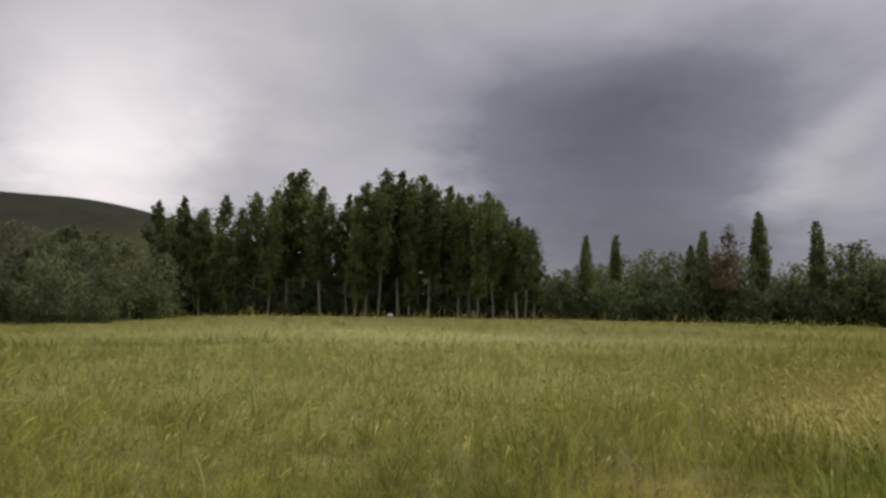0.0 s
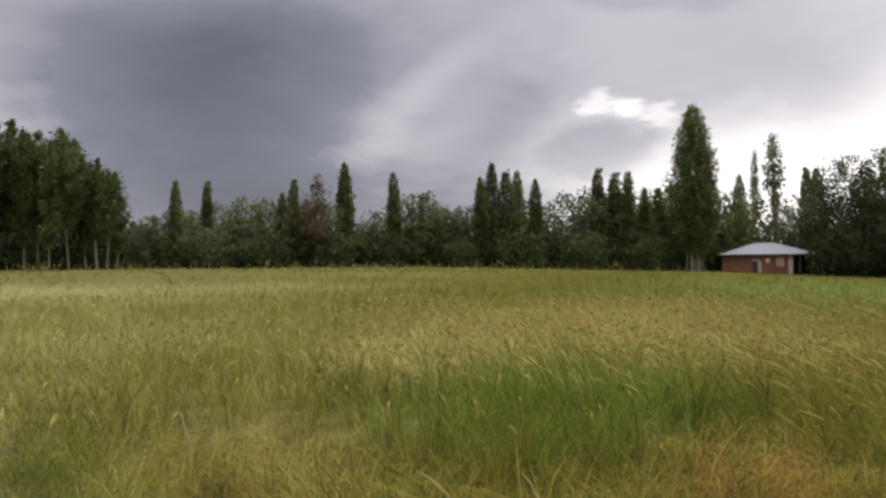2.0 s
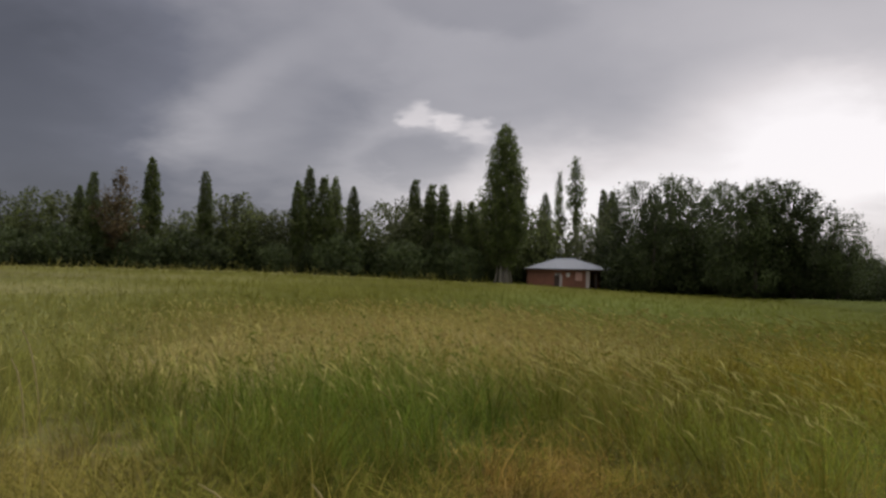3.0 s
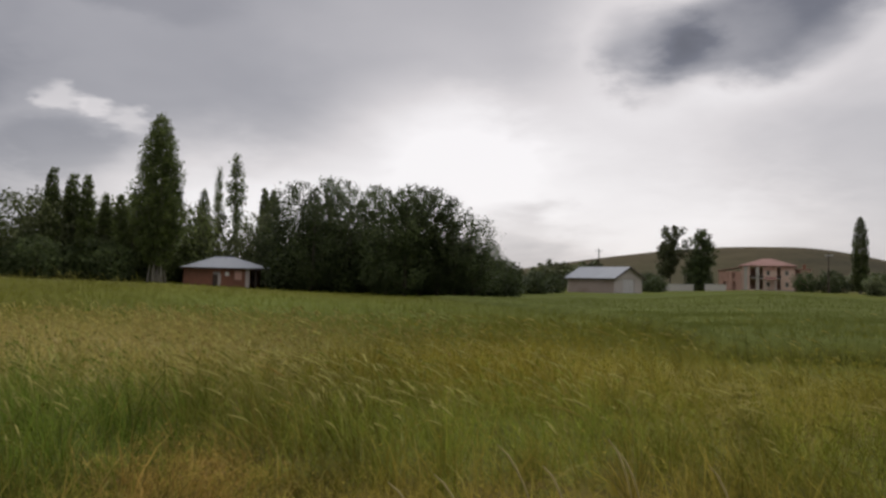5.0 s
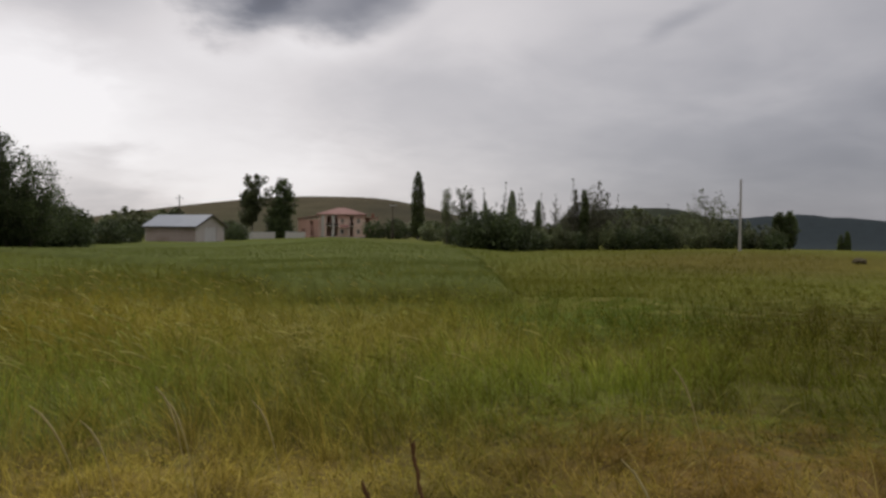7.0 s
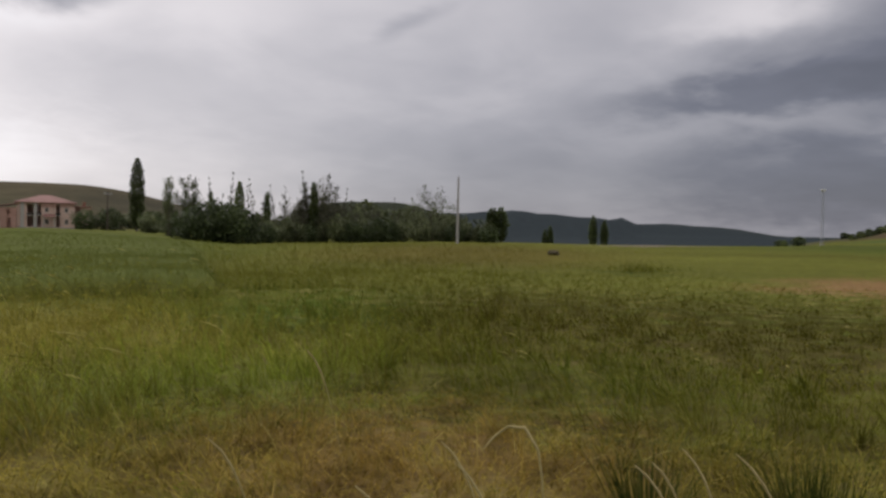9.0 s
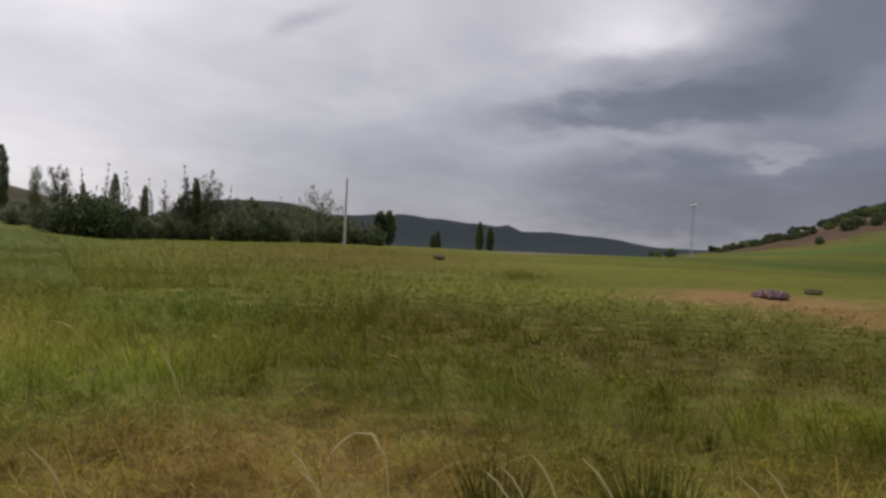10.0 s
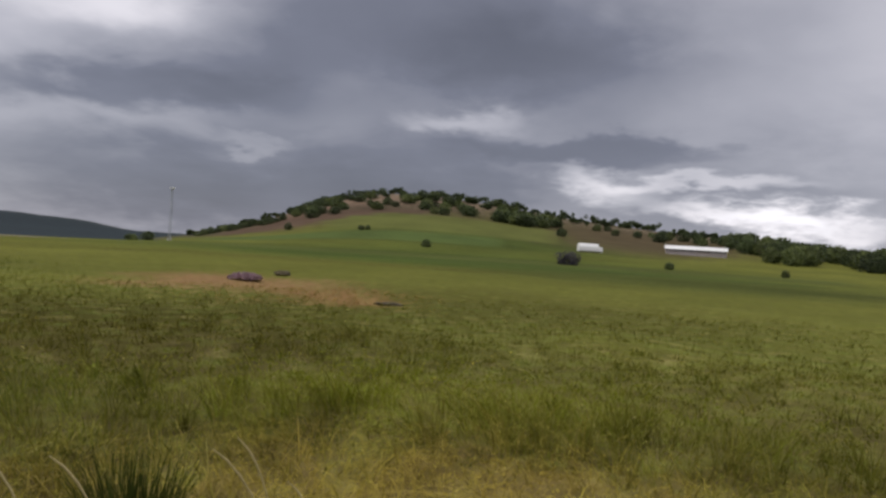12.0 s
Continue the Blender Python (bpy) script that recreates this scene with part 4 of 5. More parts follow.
def brick_house():
    b, d = 51.97, 98
    x, y, z = spread(b, d)
    h = thing("brick_house", x, y, z - 0.5, face_to(b) + 4, "low weathered red brick house with a pale hipped metal roof", "house")
    w, deep, tall, over, top = 9.5, 7.0, 2.55, 0.45, 4.0
    x0, x1, porch = -w / 2, w / 2, 2.1
    front = -deep / 2
    holes = [(-1.55, -0.95, 0.3, 1.95), (-1.45, -0.75, 1.96, 2.2), (-0.15, 0.3, 1.75, 2.2)]
    front_wall = part("front_wall", wall_with_holes(bmesh.new(), x0, x1 - porch, 0, tall, front, front + 0.25, holes), BRICK, h)
    part("back_wall", block(bmesh.new(), x0, x1, deep / 2 - 0.25, deep / 2, 0, tall), BRICK, h)
    for px in (x0, x1 - porch - 0.25):
        part("side_wall", block(bmesh.new(), px, px + 0.25, front + 0.25, deep / 2 - 0.25, 0, tall), BRICK, h)
    part("corner_pier", block(bmesh.new(), x1 - porch - 0.45, x1 - porch, front - 0.05, front - 0.004, 0.25, tall), PLASTER, h, "grey plastered corner")
    part("door_pier", block(bmesh.new(), -0.93, -0.62, front - 0.05, front - 0.004, 0.25, 1.9), PLASTER, h)
    part("plaster_patch", block(bmesh.new(), 0.95, 1.75, front - 0.02, front - 0.004, 1.3, 2.3, 0.005), PINK, front_wall, "patch of pale old plaster")
    part("plinth", block(bmesh.new(), x0 - 0.06, x1 + 0.06, front - 0.08, deep / 2 + 0.06, -0.1, 0.25), CONCRETE, h)
    roof = part("roof", hip_roof(bmesh.new(), w, deep, 2.4, tall, top, over), SHEET, h, "pale grey-blue sheet metal roof")
    edge, run = w / 2 + over, deep / 2 + over
    for i in range(15):
        px = -edge + 0.3 + (2 * edge - 0.6) * i / 14
        up = 1 - max(0, abs(px) - 1.2) / (edge - 1.2)
        part("seam", rod(bmesh.new(), (px, -run, tall + 0.16), (px, -run + run * up, tall + 0.16 + (top - tall - 0.14) * up), 0.025, 0.025, 5), SHEET, roof)
    part("ridge_cap", rod(bmesh.new(), (-1.2, 0, top + 0.01), (1.2, 0, top + 0.01), 0.07, 0.07), SHEET, roof)
    part("fascia", block(bmesh.new(), -edge - 0.02, edge + 0.02, -run - 0.05, -run - 0.01, tall - 0.03, tall + 0.13), TIMBER, h)
    for px in (x1 - 0.12, x1 - porch + 0.75):
        part("porch_post", block(bmesh.new(), px - 0.09, px + 0.09, front + 0.05, front + 0.23, 0.25, tall, 0.01), TIMBER, h)
    part("porch_rail", block(bmesh.new(), x1 - porch, x1 - 0.2, front + 0.09, front + 0.15, 1.05, 1.13), TIMBER, h)
    door = part("door", block(bmesh.new(), -1.53, -0.97, front + 0.1, front + 0.15, 0.3, 1.93), TIMBER, h, "dark wooden door")
    part("door_handle", rod(bmesh.new(), (-1.05, front + 0.06, 1.2), (-1.05, front + 0.06, 1.35), 0.02, 0.02, 6), STEEL, door)
    window(h, -1.45, -0.75, 1.96, 2.2, front + 0.08, WALL_WHITE)
    part("white_shutter", block(bmesh.new(), -0.15, 0.3, front + 0.06, front + 0.1, 1.75, 2.2, 0.01), WHITE, h, "small closed white shutter")


def grey_shed():
    b, d = 79.6, 150
    x, y, z = spread(b, d)
    turn = face_to(b) + 45
    h = thing("grey_shed", x, y, z - 0.25, turn, "grey plastered shed with a gabled metal roof and pale gable door", "shed")
    w, deep, tall, top = 7.0, 12.5, 3.1, 5.0
    # the gable faces -y, the long side -x
    for name, py, holes in (("gable_wall", -deep / 2, [(-1.5, 1.5, 0.2, 2.9)]), ("gable_wall", deep / 2 - 0.25, [])):
        bm = wall_with_holes(bmesh.new(), -w / 2, w / 2, 0, tall, py, py + 0.25, holes)
        prism(bm, [(-w / 2, py, tall), (w / 2, py, tall), (0, py, top)], (0, 0.25, 0))
        part(name, bm, PLASTER, h)
    for px in (-w / 2, w / 2 - 0.25):
        part("side_wall", block(bmesh.new(), px, px + 0.25, -deep / 2 + 0.25, deep / 2 - 0.25, 0, tall), OLD_PLASTER, h, "stained brownish plaster side wall")
    part("footing", block(bmesh.new(), -w / 2 - 0.08, w / 2 + 0.08, -deep / 2 - 0.08, deep / 2 + 0.08, -0.1, 0.2), STONE, h)
    for side in (-1, 1):
        out, drop = side * (w / 2 + 0.5), (top - tall) / (w / 2) * 0.5
        bm = prism(bmesh.new(), [(0, -deep / 2 - 0.5, top + 0.05), (out, -deep / 2 - 0.5, tall - drop + 0.05), (out, deep / 2 + 0.5, tall - drop + 0.05), (0, deep / 2 + 0.5, top + 0.05)], (0, 0, 0.1))
        slope = part("roof_slope", bm, SHEET, h, "weathered pale metal roofing")
        for i in range(14):
            py = -deep / 2 - 0.4 + (deep + 0.8) * i / 13
            part("seam", rod(bmesh.new(), (0, py, top + 0.16), (out, py, tall - drop + 0.16), 0.03, 0.03, 5), SHEET, slope)
        part("verge_board", prism(bmesh.new(), [(0, -deep / 2 - 0.54, top - 0.12), (out, -deep / 2 - 0.54, tall - drop - 0.12), (out, -deep / 2 - 0.54, tall - drop + 0.14), (0, -deep / 2 - 0.54, top + 0.14)], (0, 0.035, 0)), TIMBER, h)
        part("eave_board", block(bmesh.new(), out - 0.02, out + 0.02, -deep / 2 - 0.5, deep / 2 + 0.5, tall - drop - 0.12, tall - drop + 0.045), TIMBER, h)
    door = part("door", block(bmesh.new(), -1.46, 1.46, -deep / 2 + 0.08, -deep / 2 + 0.14, 0.22, 2.86), PALE_DOOR, h, "pale painted double door")
    for i in range(7):
        part("batten", block(bmesh.new(), -1.4 + 0.44 * i, -1.32 + 0.44 * i, -deep / 2 + 0.05, -deep / 2 + 0.078, 0.25, 2.84), PALE_DOOR, door)


def pink_house():
    b, d = 90.67, 200
    x, y, z = spread(b, d)
    h = thing("pink_house", x, y, z - 0.3, face_to(b), "two-storey cream and pink plastered house with a faded red hipped roof", "house")
    w, deep, tall = 11.6, 10.0, 5.9
    front = -deep / 2
    bays = [(-3.75, -2.55), (-1.75, -1.0), (2.05, 2.8)]
    holes = [(xa, xb, za, zb) for xa, xb in bays for za, zb in ((0.6, 2.8), (3.4, 5.5))]
    small = [(-0.2, 0.5, 1.2, 2.3), (-0.2, 0.5, 3.9, 4.9), (3.8, 4.5, 1.2, 2.3), (3.8, 4.5, 3.9, 4.9)]
    part("front_wall", wall_with_holes(bmesh.new(), -w / 2, w / 2, 0, tall, front, front + 0.3, holes + small), CREAM, h)
    part("back_wall", block(bmesh.new(), -w / 2, w / 2, deep / 2 - 0.3, deep / 2, 0, tall), PINK, h)
    for px in (-w / 2, w / 2 - 0.3):
        part("side_wall", block(bmesh.new(), px, px + 0.3, front + 0.3, deep / 2 - 0.3, 0, tall), PINK, h)
    part("floor_slab", block(bmesh.new(), -w / 2 + 0.3, w / 2 - 0.3, front + 0.3, deep / 2 - 0.3, 3.0, 3.25), CONCRETE, h)
    for za, zb in ((0, 3.0), (3.25, tall)):
        part("partition", block(bmesh.new(), -w / 2 + 0.3, w / 2 - 0.3, front + 3.2, front + 3.4, za, zb), PINK, h)
    part("plinth", block(bmesh.new(), -w / 2 - 0.1, w / 2 + 0.1, front - 0.1, deep / 2 + 0.1, -0.1, 0.4), CONCRETE, h)
    part("plaster_band", block(bmesh.new(), -0.98, 2.03, front - 0.05, front - 0.004, 4.95, tall, 0.01), PINK, h, "pink painted band under the eaves")
    part("plaster_band", block(bmesh.new(), 2.82, w / 2, front - 0.05, front - 0.004, 5.1, tall, 0.01), PINK, h, "pink painted band under the eaves")
    for px in (-4.7, -2.15):
        part("pilaster", block(bmesh.new(), px - 0.35, px + 0.35, front - 0.14, front - 0.004, 0.4, tall, 0.02), WALL_WHITE, h, "pale painted column")
    part("roof", hip_roof(bmesh.new(), w, deep, 2.0, tall, 7.9, 0.5, 0.2), RED_TILE, h, "faded red tiled roof")
    for xa, xb in bays:
        rail = part("balcony", block(bmesh.new(), xa - 0.12, xb + 0.12, front - 0.6, front - 0.004, 3.05, 3.22), CONCRETE, h)
        part("railing", block(bmesh.new(), xa - 0.12, xb + 0.12, front - 0.6, front - 0.55, 3.22, 3.75), TIMBER, rail)
    for xa, xb, za, zb in small:
        window(h, xa, xb, za, zb, front + 0.1, WALL_WHITE)
    # lower wings at both ends
    part("wing", wall_with_holes(bmesh.new(), -w / 2 - 4.9, -w / 2 - 0.004, 0, 4.7, front - 0.8, front - 0.5, [(-w / 2 - 4.0, -w / 2 - 3.2, 1.0, 2.3), (-w / 2 - 1.9, -w / 2 - 1.1, 0.2, 2.3), (-w / 2 - 2.0, -w / 2 - 1.2, 3.1, 4.2)]), PINK, h, "lower pink plastered wing")
    part("wing_body", block(bmesh.new(), -w / 2 - 4.9, -w / 2 - 0.004, front + 0.4, deep / 2 - 3, 0, 4.7), PINK, h)
    part("wing_roof", prism(bmesh.new(), [(-w / 2 - 5.2, front - 1.1, 4.704), (-w / 2 - 0.004, front - 1.1, 5.5), (-w / 2 - 0.004, front - 1.1, 5.68), (-w / 2 - 5.2, front - 1.1, 4.88)], (0, 8.0, 0)), RED_TILE, h)
    part("lean_to_roof", prism(bmesh.new(), [(-0.6, front - 2.2, 2.75), (1.9, front - 2.2, 2.75), (1.9, front - 0.62, 3.35), (-0.6, front - 0.62, 3.35)], (0, 0, 0.12)), RED_TILE, h, "pink-tiled lean-to roof over the entrance")
    for px in (-0.45, 1.75):
        part("porch_post", block(bmesh.new(), px - 0.08, px + 0.08, front - 2.15, front - 1.99, 0.2, 2.74), WALL_WHITE, h)
    part("wing", block(bmesh.new(), w / 2 + 1.2, w / 2 + 3.4, front + 1.5, deep / 2 - 1.5, 0, 5.2), CREAM, h, "narrow cream plastered wing")
    part("wing_roof", block(bmesh.new(), w / 2 + 0.004, w / 2 + 3.6, front + 1.2, deep / 2 - 1.2, 5.204, 5.4), RED_TILE, h)
    part("link_wall", block(bmesh.new(), w / 2 + 0.004, w / 2 + 1.196, front + 3, front + 3.3, 0, 5.2), PINK, h)
    part("chimney", block(bmesh.new(), w / 2 + 1.9, w / 2 + 2.5, 0.3, 0.9, 5.404, 6.5, 0.03), BRICK, h)


def garden_wall(bearing, distance, length, tall):
    x, y, z = spread(bearing, distance)
    h = thing("garden_wall", x, y, z - 0.2, face_to(bearing), "low whitewashed garden wall in front of the village", "wall", "village walls")
    part("wall_body", block(bmesh.new(), -length / 2, length / 2, -0.15, 0.15, 0, tall, 0.02), WALL_WHITE, h)
    part("coping", block(bmesh.new(), -length / 2 - 0.05, length / 2 + 0.05, -0.2, 0.2, tall + 0.004, tall + 0.1, 0.02), CONCRETE, h)


def long_barn():
    b, d = 181.9, 268
    x, y, z = spread(b, d)
    h = thing("long_barn", x, y, z - 0.2, face_to(b), "long low barn with a white roof and open shaded front", "barn")
    w, deep = 19.0, 5.0
    part("back_wall", block(bmesh.new(), -w / 2, w / 2, deep / 2 - 0.2, deep / 2, 0, 2.4), PLASTER, h)
    part("front_wall", block(bmesh.new(), -w / 2, w / 2, -deep / 2, -deep / 2 + 0.2, 0, 1.35), PLASTER, h)
    for side in (-1, 1):
        part("end_wall", block(bmesh.new(), side * w / 2 - 0.1, side * w / 2 + 0.1, -deep / 2 + 0.204, deep / 2 - 0.204, 0, 2.2), PLASTER, h)
        part("roof_sheet", prism(bmesh.new(), [(-w / 2 - 0.4, 0, 3.1), (w / 2 + 0.4, 0, 3.1), (w / 2 + 0.4, side * (deep / 2 + 0.5), 1.9), (-w / 2 - 0.4, side * (deep / 2 + 0.5), 1.9)], (0, 0, 0.1)), WHITE, h, "white sheet roof")
    for i in range(8):
        px = -w / 2 + 0.3 + (w - 0.6) * i / 7
        part("post", block(bmesh.new(), px - 0.09, px + 0.09, -deep / 2 + 0.02, -deep / 2 + 0.18, 1.354, 2.0), TIMBER, h)


def white_shelter():
    b, d = 174.4, 229
    x, y, z = spread(b, d)
    h = thing("white_shelter", x, y, z - 0.15, face_to(b) + 12, "white sheeted tunnel shelter on the green slope", "shelter")
    bm = bmesh.new()
    length, r = 5.8, 2.5
    rows = []
    for i in range(9):
        px = -length / 2 + length * i / 8
        rows.append([bm.verts.new((px, -r * 0.75 * math.cos(math.pi * j / 10), r * math.sin(math.pi * j / 10) ** 0.75 - 0.06 * math.sin(i * math.pi) + 0.05 * (i % 2))) for j in range(11)])
    for a, c in zip(rows, rows[1:]):
        for j in range(10):
            bm.faces.new((a[j], a[j + 1], c[j + 1], c[j]))
    bm.faces.new(rows[0]), bm.faces.new(rows[-1][::-1])
    bmesh.ops.recalc_face_normals(bm, faces=bm.faces[:])
    part("cover", bm, WHITE, h)
    part("skirt", block(bmesh.new(), -length / 2 - 0.05, length / 2 + 0.05, -r * 0.76, r * 0.76, -0.1, 0.3), STONE, h)
    bm = bmesh.new()
    prism(bm, [(length / 2 + 0.01, -1.6, 0.3), (length / 2 + 0.01, 1.6, 0.3), (length / 2 + 0.01, 0.9, 1.7), (length / 2 + 0.01, -0.9, 1.7)], (1.1, 0, -0.1))
    part("porch_flap", bm, WHITE, h)


brick_house()
grey_shed()
pink_house()
garden_wall(85.0, 182, 5.5, 1.7)
garden_wall(87.3, 182, 4.5, 1.6)
garden_wall(83.4, 186, 5.0, 1.8)
long_barn()
white_shelter()


# ---- poles and mast ----
def utility_pole(bearing, distance, tall, arm=True, mat=None, label="slender concrete utility pole at the meadow edge"):
    x, y, z = spread(bearing, distance)
    p = thing("utility_pole", x, y, z - 0.2, face_to(bearing) + 20, label, "pole", "utility poles")
    part("shaft", rod(bmesh.new(), (0, 0, 0), (0, 0, tall + 0.2), 0.17, 0.1, 10), mat or CONCRETE, p)
    if arm:
        cross = part("crossarm", block(bmesh.new(), -0.8, 0.8, -0.19, -0.11, tall - 0.5, tall - 0.38), STEEL, p)
        for px in (-0.7, 0.0, 0.7):
            part("insulator", rod(bmesh.new(), (px, -0.15, tall - 0.38), (px, -0.15, tall - 0.18), 0.05, 0.03, 8), WHITE, cross)
    else:
        part("cap", rod(bmesh.new(), (0, 0, tall + 0.2), (0, 0, tall + 0.3), 0.12, 0.04, 10), STEEL, p)


utility_pole(119.1, 95, 8.2, False)
utility_pole(79.25, 168, 9.3, True, TIMBER, "dark wooden utility pole behind the grey shed")
utility_pole(94.4, 178, 8.4, True, TIMBER, "dark wooden utility pole beside the pink house")
utility_pole(98.9, 420, 9.0, True, TIMBER, "dark utility pole on the dry hill")


def lattice_mast():
    b, d, tall, half = 144.2, 170, 10.9, 0.22
    x, y, z = spread(b, d)
    m = thing("lattice_mast", x, y, z - 0.2, face_to(b) + 10, "thin grey lattice mast with a pale lamp head", "mast")
    for sx, sy in ((-1, -1), (1, -1), (1, 1), (-1, 1)):
        part("leg", rod(bmesh.new(), (sx * half, sy * half, 0), (sx * half * 0.7, sy * half * 0.7, tall), 0.035, 0.03, 6), STEEL, m)
    for i in range(18):
        za, zb = tall * i / 18 + 0.1, tall * (i + 1) / 18
        s = 1 if i % 2 else -1
        part("brace", rod(bmesh.new(), (-s * half * 0.95, -half * 0.92, za), (s * half * 0.9, -half * 0.88, zb), 0.018, 0.018, 5), STEEL, m)
        part("brace", rod(bmesh.new(), (-half * 0.92, s * half * 0.95, za), (-half * 0.88, -s * half * 0.9, zb), 0.018, 0.018, 5), STEEL, m)
    head = part("lamp_head", block(bmesh.new(), -0.45, 0.45, -0.35, 0.35, tall, tall + 0.3, 0.06), WHITE, m, "pale lamp head")
    part("bracket", rod(bmesh.new(), (0, 0, tall - 0.3), (0, 0, tall + 0.02), 0.06, 0.06), STEEL, head)
    part("footing", block(bmesh.new(), -0.5, 0.5, -0.5, 0.5, -0.1, 0.35, 0.04), CONCRETE, m)


lattice_mast()


# ---- the hill ----
scrub_kinds = [(make_tree("hill_shrub", 151 + s, 5, 0.03, 0.62, 12, 32, 680, 0.4, leaf, DARK_BARK, 0.012, 0.7, 0.9, sides=3, crest=0.4, ragged=0.12, fill=0.7, label="round dark oak shrub on the hillside", category="shrub", group="shrubs on the hill"), 5) for s, leaf in ((0, DARK_LEAF), (1, DARK_LEAF), (2, GREEN_LEAF))]
rng = random.Random(21)
crest, b = [], 145.5
while b < 200:
    crest.append((b, rng.uniform(385, 428), rng.uniform(2.2, 4.4) * (0.8 if b < 152 else 1.0)))
    b += rng.uniform(0.22, 0.5) * (1.3 if 151 < b < 171 else 1.0)

def scrub_belt(rows, seed, label):
    """Far scrub grown into one belt: a lumpy bush of leaf sprays at each bearing, distance and height."""
    r = np.random.RandomState(seed)
    where = []
    for bearing, distance, tall_m in rows:
        x, y, z = spread(bearing, distance)
        n = 520
        lumps = np.column_stack([r.normal(size=(7, 2)) * 0.34 * tall_m, r.uniform(0.3, 0.78, 7) * tall_m])
        way = r.normal(size=(n, 3))
        way /= np.linalg.norm(way, axis=1, keepdims=True)
        puff = lumps[r.randint(0, 7, n)] + way * r.uniform(0.2, 1, (n, 1)) ** 0.5 * 0.3 * tall_m
        puff[:, 2] = np.maximum(puff[:, 2], 0.1)
        where.append(puff + (x, y, z))
    v, f = leaf_cloud(r, np.concatenate(where), 0.42)
    tagged(new("crest_scrub", mesh_from("crest_scrub", v, f, DARK_LEAF)), label, "scrub", kind="stuff")


scrub_belt(crest, 22, "dark oak scrub grown together along the crest of the hill")
plant_row(scrub_kinds, [(rng.uniform(152.5, 169), 420 - 95 * rng.uniform(0, 1) ** 1.3, rng.uniform(2.4, 4.6)) for _ in range(150)][::2], 23, 1.3)
plant_row(scrub_kinds, [(rng.uniform(167.3, 172.2), rng.uniform(325, 352), rng.uniform(3.5, 5.5)) for _ in range(22)], 24, 1.35)
plant_row(scrub_kinds, [(rng.uniform(174, 184), rng.uniform(330, 385), rng.uniform(2.6, 4.4)) for _ in range(16)], 25, 1.1)
plant_row(scrub_kinds, [(184 + 14 * v, 235 + rng.uniform(0, 150) * (1 - 0.4 * v) + 25 * (1 - v), rng.uniform(4.5, 7)) for v in (rng.uniform(0, 1) ** 0.9 for _ in range(60))], 26, 1.1)
plant_row(scrub_kinds, [(146 + 0.45 * i, 350 + 4 * (i % 5), 2.4 + 0.4 * (i % 3)) for i in range(14)], 27, 1.2)
plant_row(scrub_kinds, [(162.5, 184, 1.9), (152.3, 272, 2.6), (157.6, 244, 1.6), (158.1, 246, 1.5), (180.2, 164, 1.6), (187.8, 167, 1.5), (172.4, 300, 3.2), (142.8, 172, 2.0), (141.6, 190, 1.8), (141.9, 186, 1.6)], 28)
grey_thicket = make_tree("grey_thicket", 161, 2.7, 0.03, 0.85, 40, 30, 1500, 0.2, BARE_TWIG, DARK_BARK, 0.014, 0.7, 0.9, stems=3, crest=0.4, ragged=0.15, label="dense grey-brown leafless thicket on the green field", category="shrub")
plant(grey_thicket, 2.7, 173.05, 150, 2.7, 1.0, first=True)

far_scrub = [(make_tree("slope_tree", 171 + s, 6, 0.05, 0.45, 14, 40, 560, 0.55, GREY_LEAF, DARK_BARK, 0.012, 0.7, 0.9, sides=3, crest=0.35, label="grey-green tree on the far slope", group="trees on the far slopes"), 6) for s in (0, 1)]
plant_row(far_scrub, [(rng.uniform(-36, -14), rng.uniform(150, 260), rng.uniform(4.5, 7.5)) for _ in range(60)], 29, 1.2)
plant_row(far_scrub, [(74.6 + 0.42 * i, 290 + 15 * (i % 4), 5.5 + (i * 3 % 5) * 0.8) for i in range(12)] + [(rng.uniform(104, 119), rng.uniform(250, 330), rng.uniform(4, 6.5)) for _ in range(30)]
          + [(rng.uniform(96, 104), rng.uniform(230, 320), rng.uniform(4, 6)) for _ in range(12)], 30, 1.3)


# ---- low things in the meadow ----
def boulder(name, bearing, distance, size, mat, seed, label, category):
    x, y, z = spread(bearing, distance)
    bm = bmesh.new()
    bmesh.ops.create_icosphere(bm, subdivisions=3, radius=1.0)
    for v in bm.verts:
        n = noise.fractal(v.co * 1.7 + Vector((seed, 0, 0)), 0.8, 2.0, 4)
        v.co = Vector((v.co.x * size[0], v.co.y * size[1], v.co.z * size[2])) * (1 + 0.22 * n)
    me = bpy.data.meshes.new(name)
    bm.to_mesh(me)
    bm.free()
    me.materials.append(mat)
    ob = new(name, me)
    ob.matrix_world = pose(x, y, z + size[2] * 0.3, 0, 0, 40 * seed - bearing)
    tagged(ob, label, category)


boulder("dark_boulder", 152.5, 35.5, (0.55, 0.35, 0.17), STONE, 2, "flat dark boulder lying in the grass", "stone")
boulder("small_boulder", 126.3, 58, (0.6, 0.4, 0.28), STONE, 3, "small grey-brown boulder half hidden in grass", "stone")
boulder("pale_boulder", -3.8, 82, (0.34, 0.3, 0.3), WALL_WHITE, 5, "pale boulder at the foot of the poplars", "stone")
boulder("clod", 160.7, 21.5, (0.4, 0.25, 0.07), STONE, 4, "dark clod of earth on bare soil", "clod")


